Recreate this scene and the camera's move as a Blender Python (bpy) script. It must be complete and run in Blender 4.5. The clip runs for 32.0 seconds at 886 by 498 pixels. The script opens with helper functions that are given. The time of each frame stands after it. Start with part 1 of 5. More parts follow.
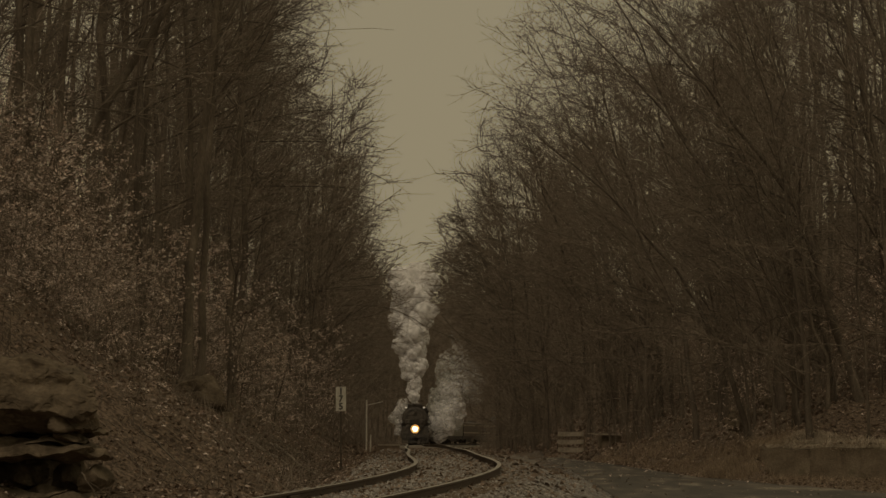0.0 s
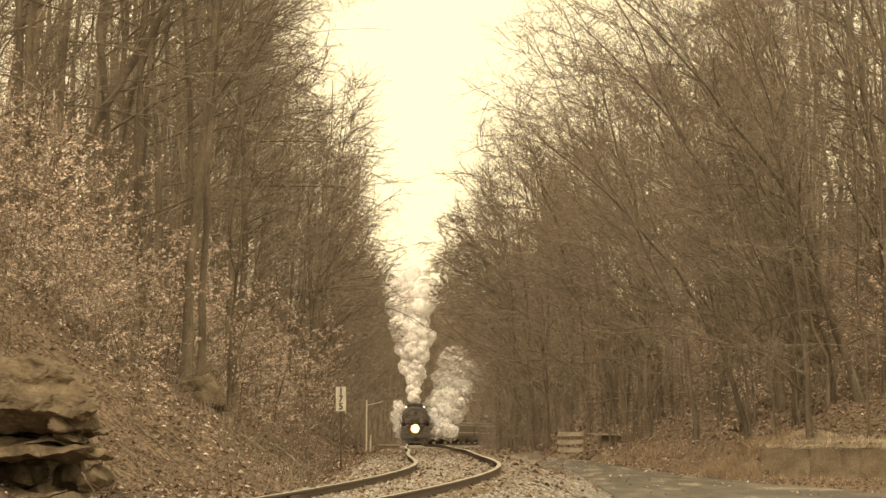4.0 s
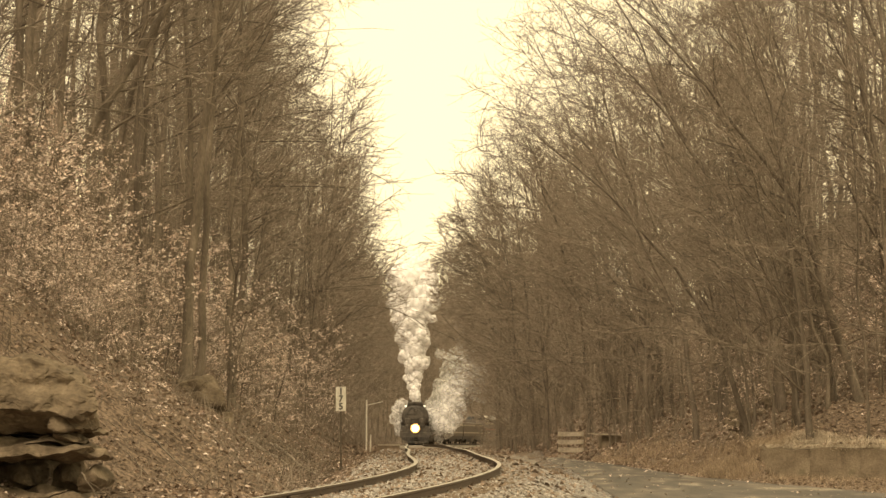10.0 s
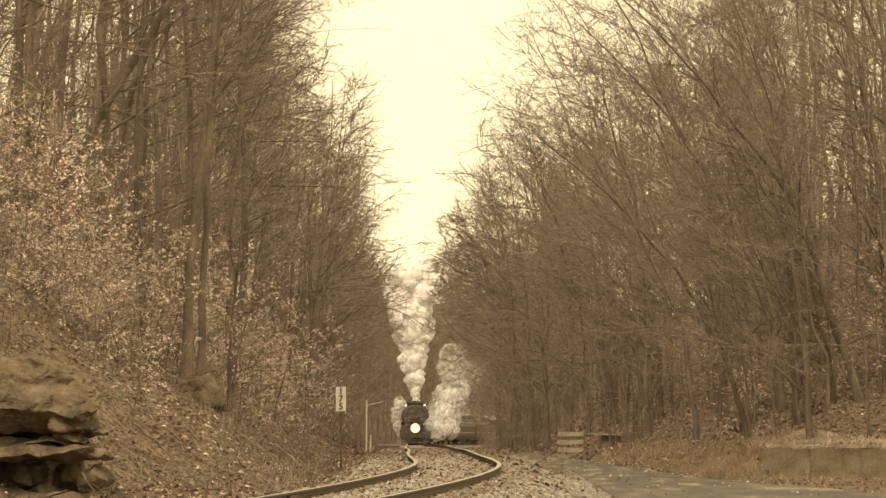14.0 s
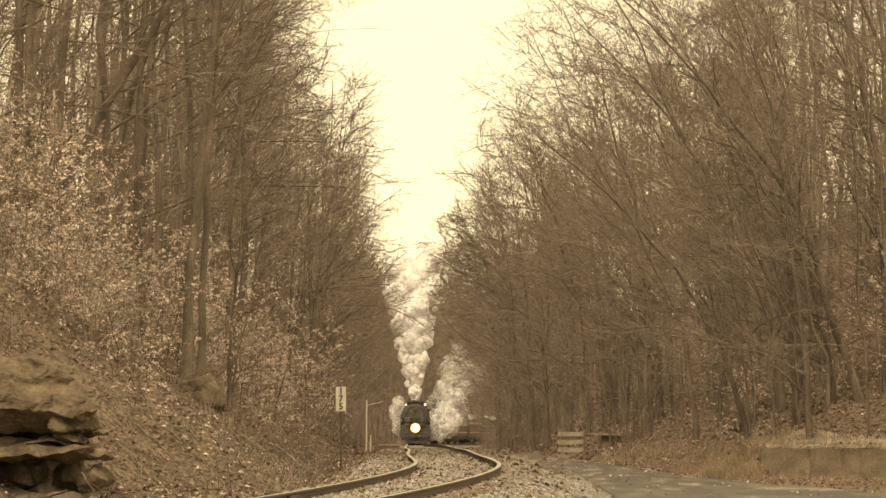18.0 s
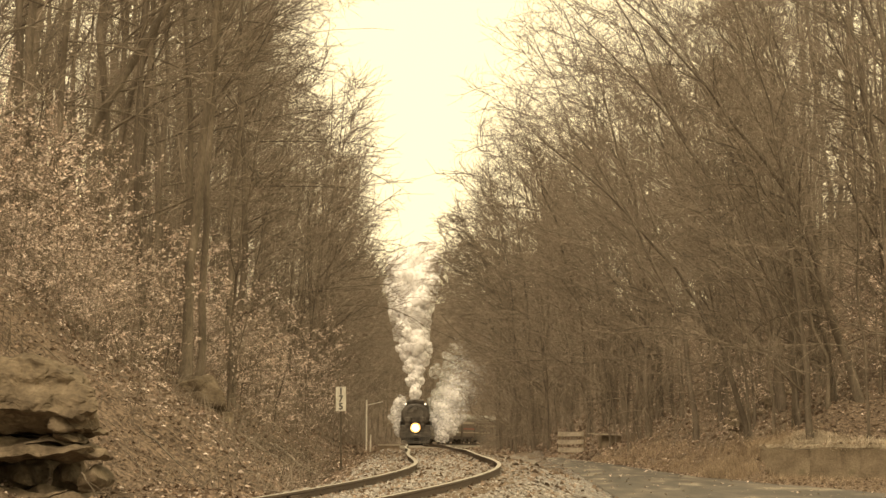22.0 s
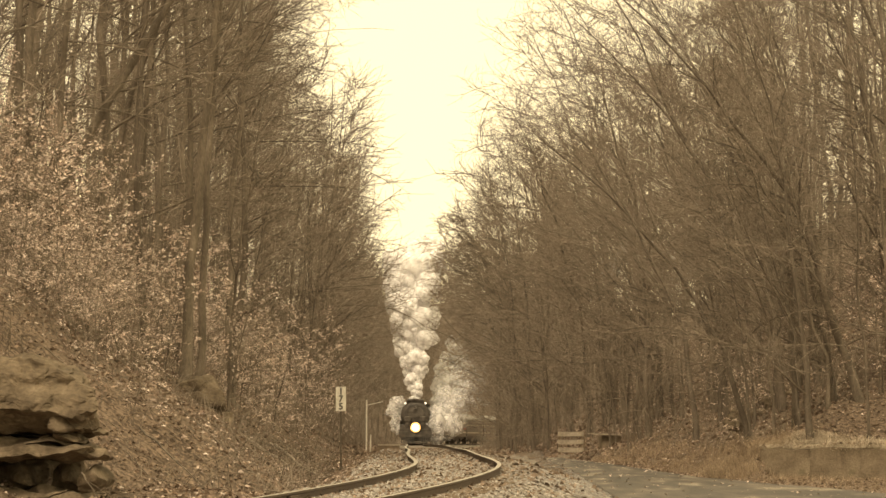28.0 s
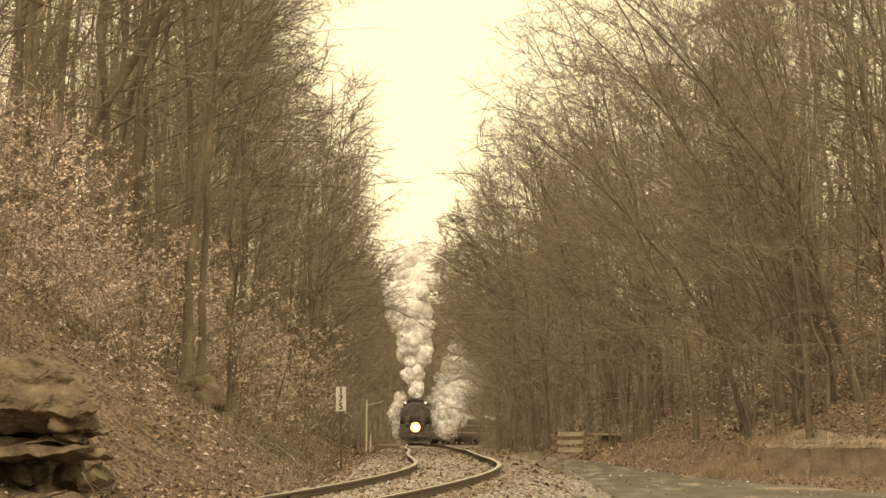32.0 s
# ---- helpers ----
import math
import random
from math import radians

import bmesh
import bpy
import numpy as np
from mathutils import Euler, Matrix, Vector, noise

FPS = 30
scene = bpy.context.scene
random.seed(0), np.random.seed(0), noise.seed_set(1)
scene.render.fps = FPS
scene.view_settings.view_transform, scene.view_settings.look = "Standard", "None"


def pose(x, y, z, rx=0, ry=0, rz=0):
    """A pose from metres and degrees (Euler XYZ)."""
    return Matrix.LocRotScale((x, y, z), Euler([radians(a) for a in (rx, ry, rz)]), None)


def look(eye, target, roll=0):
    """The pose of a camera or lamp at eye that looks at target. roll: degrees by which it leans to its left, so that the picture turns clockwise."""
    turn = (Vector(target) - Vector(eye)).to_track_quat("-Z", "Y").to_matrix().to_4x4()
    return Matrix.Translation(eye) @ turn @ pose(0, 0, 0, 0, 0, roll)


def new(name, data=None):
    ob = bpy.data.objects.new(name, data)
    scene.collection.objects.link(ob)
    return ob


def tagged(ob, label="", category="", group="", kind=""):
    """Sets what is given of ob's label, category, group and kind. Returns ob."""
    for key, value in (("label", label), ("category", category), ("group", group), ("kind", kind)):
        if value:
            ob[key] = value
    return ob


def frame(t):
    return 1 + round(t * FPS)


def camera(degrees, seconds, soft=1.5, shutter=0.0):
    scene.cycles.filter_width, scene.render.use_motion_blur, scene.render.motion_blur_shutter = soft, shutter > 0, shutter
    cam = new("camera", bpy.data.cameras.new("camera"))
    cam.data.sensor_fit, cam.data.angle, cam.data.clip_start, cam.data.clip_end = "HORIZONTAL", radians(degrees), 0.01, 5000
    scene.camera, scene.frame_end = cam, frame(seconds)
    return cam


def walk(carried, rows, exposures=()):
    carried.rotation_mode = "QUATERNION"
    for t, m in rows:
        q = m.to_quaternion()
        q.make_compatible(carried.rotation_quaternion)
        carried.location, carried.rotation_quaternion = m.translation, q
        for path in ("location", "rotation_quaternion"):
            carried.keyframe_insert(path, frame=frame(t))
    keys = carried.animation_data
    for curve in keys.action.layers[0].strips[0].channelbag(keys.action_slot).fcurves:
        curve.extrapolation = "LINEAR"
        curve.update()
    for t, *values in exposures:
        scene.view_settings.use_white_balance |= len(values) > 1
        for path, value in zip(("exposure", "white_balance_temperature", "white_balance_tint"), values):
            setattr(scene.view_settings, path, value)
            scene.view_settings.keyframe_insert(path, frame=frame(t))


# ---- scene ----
# ---- camera: fixed on a low tripod, long lens, tilted slightly up ----
LENS = 10.0
EYE = (0.0, 0.0, 1.10)
cam = camera(LENS, 32.0, soft=1.5)
AIM = look(EYE, (0.0, 100.0, EYE[2] + 100.0 * math.tan(radians(1.892))))
# the picture fades in from dark over the first four seconds
walk(cam, [(0.0, AIM), (32.0, AIM)],
     exposures=[(0.0, -2.45, 7500, 17), (0.5, -2.0, 7550, 17), (1.0, -1.4, 7600, 17), (1.5, -1.0, 7700, 17),
                (2.0, -0.7, 7800, 17), (2.5, -0.45, 7900, 17), (3.0, -0.25, 8100, 17), (3.5, -0.1, 8100, 17),
                (4.2, 0.0, 8100, 17), (20.0, 0.0, 8100, 17), (32.0, 0.0, 8100, 17)])

# ---- world: bright overcast winter sky ----
SUN_EL, SUN_AZ = 47.0, 201.0
world = bpy.data.worlds.new("overcast_sky")
scene.world = world
world.use_nodes = True
wn, wl = world.node_tree.nodes, world.node_tree.links
bg = wn["Background"]
sky = wn.new("ShaderNodeTexSky")
sky.sky_type = "NISHITA"
sky.sun_disc = False
sky.sun_elevation, sky.sun_rotation = radians(SUN_EL), radians(SUN_AZ)
sky_gain = wn.new("ShaderNodeMix")
sky_gain.data_type = "RGBA"
sky_gain.inputs[0].default_value = 0.94
sky_gain.inputs[7].default_value = (10.6, 10.0, 6.9, 1)
wl.new(sky.outputs[0], sky_gain.inputs[6])
wl.new(sky_gain.outputs[2], bg.inputs[0])
bg.inputs[1].default_value = 0.132
sun = new("sun", bpy.data.lights.new("sun", "SUN"))
sun.data.energy, sun.data.angle, sun.data.color = 2.2, radians(14), (1.0, 0.92, 0.75)
sun.matrix_basis = look((-25, -5, 75), (0, 60, 0))


# ---- materials ----
def material(name, c1, c2, scale=4.0, rough=0.85, bump=0.3, c3=None, fine=40.0, vary=0.15, metal=0.0, spec=0.3, stretch=(1, 1, 1)):
    """Two-scale mottled surface: broad patches of c1 and c2, fine grain, stains of c3, and relief."""
    m = bpy.data.materials.new(name)
    m.use_nodes = True
    n, l = m.node_tree.nodes, m.node_tree.links
    b = n["Principled BSDF"]
    co = n.new("ShaderNodeTexCoord")
    mp = n.new("ShaderNodeMapping")
    mp.inputs["Scale"].default_value = stretch
    l.new(co.outputs["Object"], mp.inputs[0])
    big = n.new("ShaderNodeTexNoise")
    big.inputs["Scale"].default_value, big.inputs["Detail"].default_value = scale, 6
    small = n.new("ShaderNodeTexNoise")
    small.inputs["Scale"].default_value, small.inputs["Detail"].default_value = fine, 4
    l.new(mp.outputs[0], big.inputs[0])
    l.new(mp.outputs[0], small.inputs[0])
    ramp = n.new("ShaderNodeValToRGB")
    ramp.color_ramp.elements[0].position, ramp.color_ramp.elements[1].position = 0.35, 0.65
    ramp.color_ramp.elements[0].color, ramp.color_ramp.elements[1].color = (*c1, 1), (*c2, 1)
    if c3:
        e = ramp.color_ramp.elements.new(0.74)
        e.color = (*c3, 1)
    l.new(big.outputs[0], ramp.inputs[0])
    mul = n.new("ShaderNodeMix")
    mul.data_type, mul.blend_type = "RGBA", "OVERLAY"
    mul.inputs[0].default_value = 0.6
    l.new(ramp.outputs[0], mul.inputs[6])
    l.new(small.outputs[0], mul.inputs[7])
    info = n.new("ShaderNodeObjectInfo")
    geo = n.new("ShaderNodeNewGeometry")
    add = n.new("ShaderNodeMath")
    add.operation = "ADD"
    l.new(info.outputs["Random"], add.inputs[0])
    l.new(geo.outputs["Random Per Island"], add.inputs[1])
    val = n.new("ShaderNodeMapRange")
    val.inputs[2].default_value = 2
    val.inputs[3].default_value, val.inputs[4].default_value = 1 - vary, 1 + vary
    l.new(add.outputs[0], val.inputs[0])
    hsv = n.new("ShaderNodeHueSaturation")
    l.new(val.outputs[0], hsv.inputs["Value"])
    l.new(mul.outputs[2], hsv.inputs["Color"])
    l.new(hsv.outputs[0], b.inputs["Base Color"])
    rr = n.new("ShaderNodeMapRange")
    rr.inputs[3].default_value, rr.inputs[4].default_value = max(rough - 0.15, 0.05), min(rough + 0.15, 1)
    l.new(big.outputs[0], rr.inputs[0])
    l.new(rr.outputs[0], b.inputs["Roughness"])
    b.inputs["Metallic"].default_value = metal
    b.inputs["Specular IOR Level"].default_value = spec
    if bump:
        bp = n.new("ShaderNodeBump")
        bp.inputs["Strength"].default_value, bp.inputs["Distance"].default_value = bump, 0.03
        l.new(small.outputs[0], bp.inputs["Height"])
        l.new(bp.outputs[0], b.inputs["Normal"])
    return m


def glow(name, colour, strength):
    m = bpy.data.materials.new(name)
    m.use_nodes = True
    b = m.node_tree.nodes["Principled BSDF"]
    b.inputs["Base Color"].default_value = (*colour, 1)
    b.inputs["Emission Color"].default_value = (*colour, 1)
    b.inputs["Emission Strength"].default_value = strength
    return m


def vapour(name, colour, alpha, low=0.0):
    """Loose white steam: half-open cloud stuff with ragged thin places."""
    m = bpy.data.materials.new(name)
    m.use_nodes = True
    n, l = m.node_tree.nodes, m.node_tree.links
    b = n["Principled BSDF"]
    b.inputs["Base Color"].default_value = (*colour, 1)
    b.inputs["Roughness"].default_value = 1.0
    b.inputs["Specular IOR Level"].default_value = 0.0
    tr = n.new("ShaderNodeBsdfTranslucent")
    tr.inputs[0].default_value = (*colour, 1)
    mx = n.new("ShaderNodeMixShader")
    mx.inputs[0].default_value = 0.3
    l.new(b.outputs[0], mx.inputs[1])
    l.new(tr.outputs[0], mx.inputs[2])
    co = n.new("ShaderNodeTexCoord")
    no = n.new("ShaderNodeTexNoise")
    no.inputs["Scale"].default_value, no.inputs["Detail"].default_value = 1.7, 4
    l.new(co.outputs["Object"], no.inputs[0])
    r = n.new("ShaderNodeMapRange")
    r.inputs[1].default_value, r.inputs[2].default_value = 0.34, 0.64
    r.inputs[3].default_value, r.inputs[4].default_value = low, alpha
    l.new(no.outputs[0], r.inputs[0])
    clear = n.new("ShaderNodeBsdfTransparent")
    out = n.new("ShaderNodeMixShader")
    l.new(r.outputs[0], out.inputs[0])
    l.new(clear.outputs[0], out.inputs[1])
    l.new(mx.outputs[0], out.inputs[2])
    l.new(out.outputs[0], n["Material Output"].inputs[0])
    return m


M_GROUND = material("leaf_strewn_earth", (0.085, 0.06, 0.042), (0.15, 0.11, 0.08), 1.1, 0.95, 0.6, (0.21, 0.165, 0.125), 14)
def litter_ground(m):
    """Breaks the earth up into matted leaves of differing browns."""
    n, l = m.node_tree.nodes, m.node_tree.links
    b = n["Principled BSDF"]
    old = b.inputs["Base Color"].links[0].from_socket
    co = n.new("ShaderNodeTexCoord")
    cell = n.new("ShaderNodeTexVoronoi")
    cell.inputs["Scale"].default_value = 17.0
    l.new(co.outputs["Object"], cell.inputs["Vector"])
    ramp = n.new("ShaderNodeValToRGB")
    e = ramp.color_ramp.elements
    e[0].position, e[0].color = 0.15, (0.045, 0.031, 0.022, 1)
    e[1].position, e[1].color = 0.85, (0.32, 0.235, 0.172, 1)
    mid = e.new(0.5)
    mid.color = (0.14, 0.10, 0.072, 1)
    sep = n.new("ShaderNodeSeparateColor")
    l.new(cell.outputs["Color"], sep.inputs[0])
    l.new(sep.outputs[0], ramp.inputs[0])
    mix = n.new("ShaderNodeMix")
    mix.data_type = "RGBA"
    mix.inputs[0].default_value = 0.5
    l.new(old, mix.inputs[6])
    l.new(ramp.outputs[0], mix.inputs[7])
    l.new(mix.outputs[2], b.inputs["Base Color"])
    bump = n.new("ShaderNodeBump")
    bump.inputs["Strength"].default_value, bump.inputs["Distance"].default_value = 0.8, 0.04
    l.new(sep.outputs[1], bump.inputs["Height"])
    l.new(bump.outputs[0], b.inputs["Normal"])


litter_ground(M_GROUND)
M_BALLAST = material("ballast_bed", (0.16, 0.135, 0.108), (0.28, 0.24, 0.195), 2.5, 0.95, 0.8, None, 22)
M_STONE = material("ballast_stone", (0.15, 0.135, 0.12), (0.40, 0.372, 0.338), 5, 0.9, 0.3, None, 30, 0.5)
M_ROAD = material("worn_asphalt", (0.055, 0.046, 0.036), (0.125, 0.104, 0.083), 0.9, 0.7, 0.25, (0.24, 0.205, 0.16), 25, 0.05, spec=0.4, stretch=(1.6, 0.16, 1))
for _n in M_ROAD.node_tree.nodes:
    if _n.bl_idname == "ShaderNodeValToRGB":
        for _e, _p in zip(_n.color_ramp.elements, (0.40, 0.56, 0.66)):
            _e.position = _p
M_BARK = material("grey_brown_bark", (0.10, 0.08, 0.06), (0.195, 0.158, 0.122), 3, 0.95, 0.6, (0.25, 0.21, 0.165), 30, 0.3, stretch=(1, 1, 0.3))
M_BARK_PALE = material("pale_beech_bark", (0.23, 0.19, 0.145), (0.34, 0.29, 0.23), 2, 0.9, 0.3, (0.17, 0.13, 0.09), 25, 0.2, stretch=(1, 1, 0.4))
M_TWIG = material("bare_twigs", (0.165, 0.132, 0.102), (0.30, 0.247, 0.194), 2, 0.95, 0.0, None, 10, 0.35)
M_LEAF = material("dry_beech_leaves", (0.46, 0.35, 0.285), (0.82, 0.70, 0.62), 1.5, 0.8, 0.0, None, 12, 0.5)
M_LITTER = material("fallen_leaves", (0.13, 0.092, 0.066), (0.34, 0.252, 0.19), 1.5, 0.8, 0.0, None, 12, 0.5)
M_GRASS = material("dead_grass", (0.24, 0.175, 0.12), (0.40, 0.31, 0.22), 1.2, 0.9, 0.0, None, 12, 0.35)
M_STRAW = material("bleached_straw", (0.46, 0.385, 0.30), (0.72, 0.62, 0.49), 1.5, 0.9, 0.0, None, 12, 0.3)
M_ROCK = material("sandstone", (0.085, 0.063, 0.042), (0.20, 0.155, 0.108), 2.2, 0.9, 0.55, (0.27, 0.215, 0.155), 13, 0.2)
# rust brown, darkened to carry the shade on the rail's sides
M_RAIL = material("shaded_rusty_rail_steel", (0.065, 0.046, 0.033), (0.115, 0.08, 0.055), 6, 0.7, 0.2, None, 40, 0.1, spec=0.4)
M_RAILTOP = material("polished_rail_head", (0.30, 0.26, 0.21), (0.44, 0.39, 0.33), 8, 0.45, 0.05, None, 60, 0.05, metal=1.0)
M_TIE = material("creosoted_timber", (0.09, 0.065, 0.045), (0.16, 0.12, 0.085), 4, 0.9, 0.5, None, 30, 0.3, stretch=(0.2, 1, 1))
M_CONCRETE = material("weathered_concrete", (0.15, 0.115, 0.08), (0.24, 0.19, 0.135), 1.2, 0.9, 0.4, (0.18, 0.15, 0.10), 18, 0.1)
M_WHITE = material("weathered_white_paint", (0.62, 0.58, 0.50), (0.76, 0.72, 0.64), 5, 0.6, 0.1, None, 40, 0.05)
M_BOARD = material("faded_white_board", (0.23, 0.192, 0.147), (0.37, 0.32, 0.255), 4, 0.8, 0.2, (0.3, 0.24, 0.17), 30, 0.15)
M_DARKWOOD = material("dark_weathered_timber", (0.12, 0.09, 0.06), (0.21, 0.16, 0.11), 4, 0.9, 0.4, None, 30, 0.2)
M_INK = material("black_sign_paint", (0.03, 0.028, 0.025), (0.05, 0.045, 0.04), 6, 0.6, 0.0)
M_POST = material("steel_post", (0.07, 0.055, 0.042), (0.12, 0.095, 0.07), 6, 0.7, 0.1)
# soot black, lifted towards brown for the glow and haze over the engine
M_BLACK = material("hazed_sooty_black_iron", (0.038, 0.032, 0.026), (0.095, 0.08, 0.065), 2, 0.6, 0.15, (0.13, 0.11, 0.09), 25, 0.1, spec=0.5)
M_GRAPHITE = material("graphite_smokebox", (0.07, 0.06, 0.05), (0.13, 0.112, 0.095), 2, 0.6, 0.15, None, 25, 0.1)
# dark paint lightened to carry the steam haze over the cars
M_COACH = material("hazed_dark_coach_paint", (0.09, 0.07, 0.055), (0.15, 0.115, 0.09), 1.0, 0.5, 0.05, None, 20, 0.08)
M_GREY = material("grey_car_paint", (0.20, 0.185, 0.16), (0.28, 0.26, 0.225), 0.8, 0.55, 0.05, (0.16, 0.14, 0.12), 20, 0.08)
# cream dulled by the same haze, put into its colour
M_CREAM = material("hazed_cream_paint", (0.40, 0.35, 0.28), (0.52, 0.46, 0.37), 2, 0.5, 0.05, None, 20, 0.05)
M_RED = material("maroon_stripe_paint", (0.26, 0.07, 0.05), (0.33, 0.10, 0.07), 2, 0.5, 0.05, None, 20, 0.05)
M_GLASS = material("dark_window_glass", (0.02, 0.02, 0.02), (0.03, 0.03, 0.03), 2, 0.12, 0.0, None, 20, 0.0, spec=0.6)
M_LAMP = glow("headlight_lens", (1.0, 0.84, 0.55), 40.0)
# emission on the reflector rings stands in for the lamp's warm halo
M_HALO = glow("reflector_halo_glow", (1.0, 0.60, 0.22), 1.1)
M_DISH = glow("reflector_inner_glow", (1.0, 0.74, 0.38), 3.0)
M_MARK = glow("marker_lamp_lens", (1.0, 0.95, 0.85), 1.3)
M_SMOKE = vapour("stack_smoke", (1.0, 0.985, 0.98), 0.92, 0.42)
M_STEAM = vapour("cylinder_steam", (1.0, 0.985, 0.98), 0.52, 0.06)


# ---- small mesh helpers ----
def mesh_of(name, verts, faces, mats, smooth=False, index=None):
    me = bpy.data.meshes.new(name)
    me.from_pydata([tuple(v) for v in verts] if not isinstance(verts, list) else verts, [], faces)
    for m in (mats if isinstance(mats, (list, tuple)) else [mats]):
        me.materials.append(m)
    if smooth:
        me.polygons.foreach_set("use_smooth", [True] * len(me.polygons))
    if index is not None:
        me.polygons.foreach_set("material_index", index)
    me.update()
    return me


def part(name, bm, mat, parent, label="", smooth=False):
    """Links a bmesh (or a ready mesh) as one object under a thing or part; parent None makes it a thing."""
    if isinstance(bm, bmesh.types.BMesh):
        me = bpy.data.meshes.new(name)
        bm.normal_update()
        bm.to_mesh(me)
        bm.free()
        me.materials.append(mat)
        if smooth:
            me.polygons.foreach_set("use_smooth", [True] * len(me.polygons))
    else:
        me = bm
    ob = new(name, me)
    ob.parent = parent
    if label:
        tagged(ob, label)
    return ob


def thing(name, label, category, group="", kind="", at=None):
    ob = tagged(new(name), label, category, group, kind)
    if at is not None:
        ob.matrix_basis = at
    return ob


def box(bm, x0, x1, y0, y1, z0, z1, bevel=0.0):
    vs = [bm.verts.new((x, y, z)) for z in (z0, z1) for y in (y0, y1) for x in (x0, x1)]
    fs = [bm.faces.new([vs[i] for i in f]) for f in ((0, 2, 3, 1), (4, 5, 7, 6), (0, 1, 5, 4), (2, 6, 7, 3), (0, 4, 6, 2), (1, 3, 7, 5))]
    if bevel:
        es = list({e for f in fs for e in f.edges})
        bmesh.ops.bevel(bm, geom=es, offset=bevel, segments=2, affect="EDGES", profile=0.6)
    return bm


def rod(bm, p, q, r0, r1=None, n=12, caps=True):
    """A round bar from p to q."""
    p, q = Vector(p), Vector(q)
    r1 = r0 if r1 is None else r1
    d = (q - p).normalized()
    a = d.orthogonal().normalized()
    b = d.cross(a)
    rings = []
    for c, r in ((p, r0), (q, r1)):
        rings.append([bm.verts.new(c + a * (r * math.cos(2 * math.pi * i / n)) + b * (r * math.sin(2 * math.pi * i / n))) for i in range(n)])
    for i in range(n):
        j = (i + 1) % n
        bm.faces.new((rings[0][i], rings[0][j], rings[1][j], rings[1][i]))
    if caps:
        bm.faces.new(list(reversed(rings[0])))
        bm.faces.new(rings[1])
    return bm


def lathe(bm, profile, axis="y", n=24, centre=(0, 0, 0)):
    """Turns (radius, along) pairs round an axis through centre."""
    rings = []
    for r, h in profile:
        ring = []
        for i in range(n):
            a = 2 * math.pi * i / n
            c, s = r * math.cos(a), r * math.sin(a)
            v = (c, h, s) if axis == "y" else (c, s, h) if axis == "z" else (h, c, s)
            ring.append(bm.verts.new((v[0] + centre[0], v[1] + centre[1], v[2] + centre[2])))
        rings.append(ring)
    for k in range(len(rings) - 1):
        for i in range(n):
            j = (i + 1) % n
            bm.faces.new((rings[k][i], rings[k][j], rings[k + 1][j], rings[k + 1][i]))
    bm.faces.new(rings[0])
    bm.faces.new(rings[-1])
    bmesh.ops.recalc_face_normals(bm, faces=bm.faces)
    return bm


def tubes(lines):
    """Tapered tubes along polylines: each line is (points (n,3), radii (n,), sides). Returns verts and faces."""
    verts, faces, base = [], [], 0
    for pts, radii, k in lines:
        n = len(pts)
        d = np.gradient(pts, axis=0)
        d /= np.linalg.norm(d, axis=1)[:, None] + 1e-9
        ref = np.array((0.0, 0.0, 1.0)) if abs(d[:, 2]).mean() < 0.8 else np.array((1.0, 0.0, 0.0))
        a = np.cross(d, ref)
        a /= np.linalg.norm(a, axis=1)[:, None] + 1e-9
        b = np.cross(d, a)
        ang = np.arange(k) * (2 * math.pi / k)
        ring = pts[:, None, :] + radii[:, None, None] * (np.cos(ang)[None, :, None] * a[:, None, :] + np.sin(ang)[None, :, None] * b[:, None, :])
        verts.append(ring.reshape(-1, 3))
        for i in range(n - 1):
            o = base + i * k
            for j in range(k):
                j2 = (j + 1) % k
                faces.append((o + j, o + j2, o + k + j2, o + k + j))
        base += n * k
    return np.concatenate(verts).tolist(), faces


def spline(xs, ys):
    """Natural cubic through a few plan points; straight on beyond both ends."""
    xs, ys = np.array(xs, float), np.array(ys, float)
    n = len(xs)
    h = np.diff(xs)
    a = np.eye(n)
    r = np.zeros(n)
    for i in range(1, n - 1):
        a[i, i - 1:i + 2] = h[i - 1], 2 * (h[i - 1] + h[i]), h[i]
        r[i] = 6 * ((ys[i + 1] - ys[i]) / h[i] - (ys[i] - ys[i - 1]) / h[i - 1])
    m = np.linalg.solve(a, r)
    s0 = (ys[1] - ys[0]) / h[0] - h[0] * m[1] / 6
    s1 = (ys[-1] - ys[-2]) / h[-1] + h[-1] * m[-2] / 6

    def value(x):
        x = np.asarray(x, float)
        i = np.clip(np.searchsorted(xs, x) - 1, 0, n - 2)
        t = x - xs[i]
        u = xs[i + 1] - x
        y = (m[i] * u ** 3 + m[i + 1] * t ** 3) / (6 * h[i]) + (ys[i] / h[i] - m[i] * h[i] / 6) * u + (ys[i + 1] / h[i] - m[i + 1] * h[i] / 6) * t
        return np.where(x < xs[0], ys[0] + s0 * (x - xs[0]), np.where(x > xs[-1], ys[-1] + s1 * (x - xs[-1]), y))
    return value


# ---- the plan: distances run along y from the camera ----
_line = spline([43, 51, 58, 65, 72, 81, 90.5, 99.5, 108.6, 118, 127, 138, 148, 163, 181, 217, 253, 308, 362, 434, 507, 579],
               [-4.09, -3.04, -2.13, -1.34, -0.675, -0.045, 0.25, 0.167, 0.015, -0.054, -0.10, -0.17, -0.29, -0.45, -0.567, -0.746, -1.047, -1.55, -1.98, -2.40, -2.76, -3.20])
_level = spline([0, 43, 58, 72, 90, 108, 127, 148, 181, 217, 253, 308, 434, 579],
                [0.0, 0.0, 0.06, 0.155, 0.25, 0.275, 0.235, 0.16, 0.04, -0.13, -0.317, -0.617, -1.34, -2.07])
BEND, RADIUS = 590.0, 1000.0


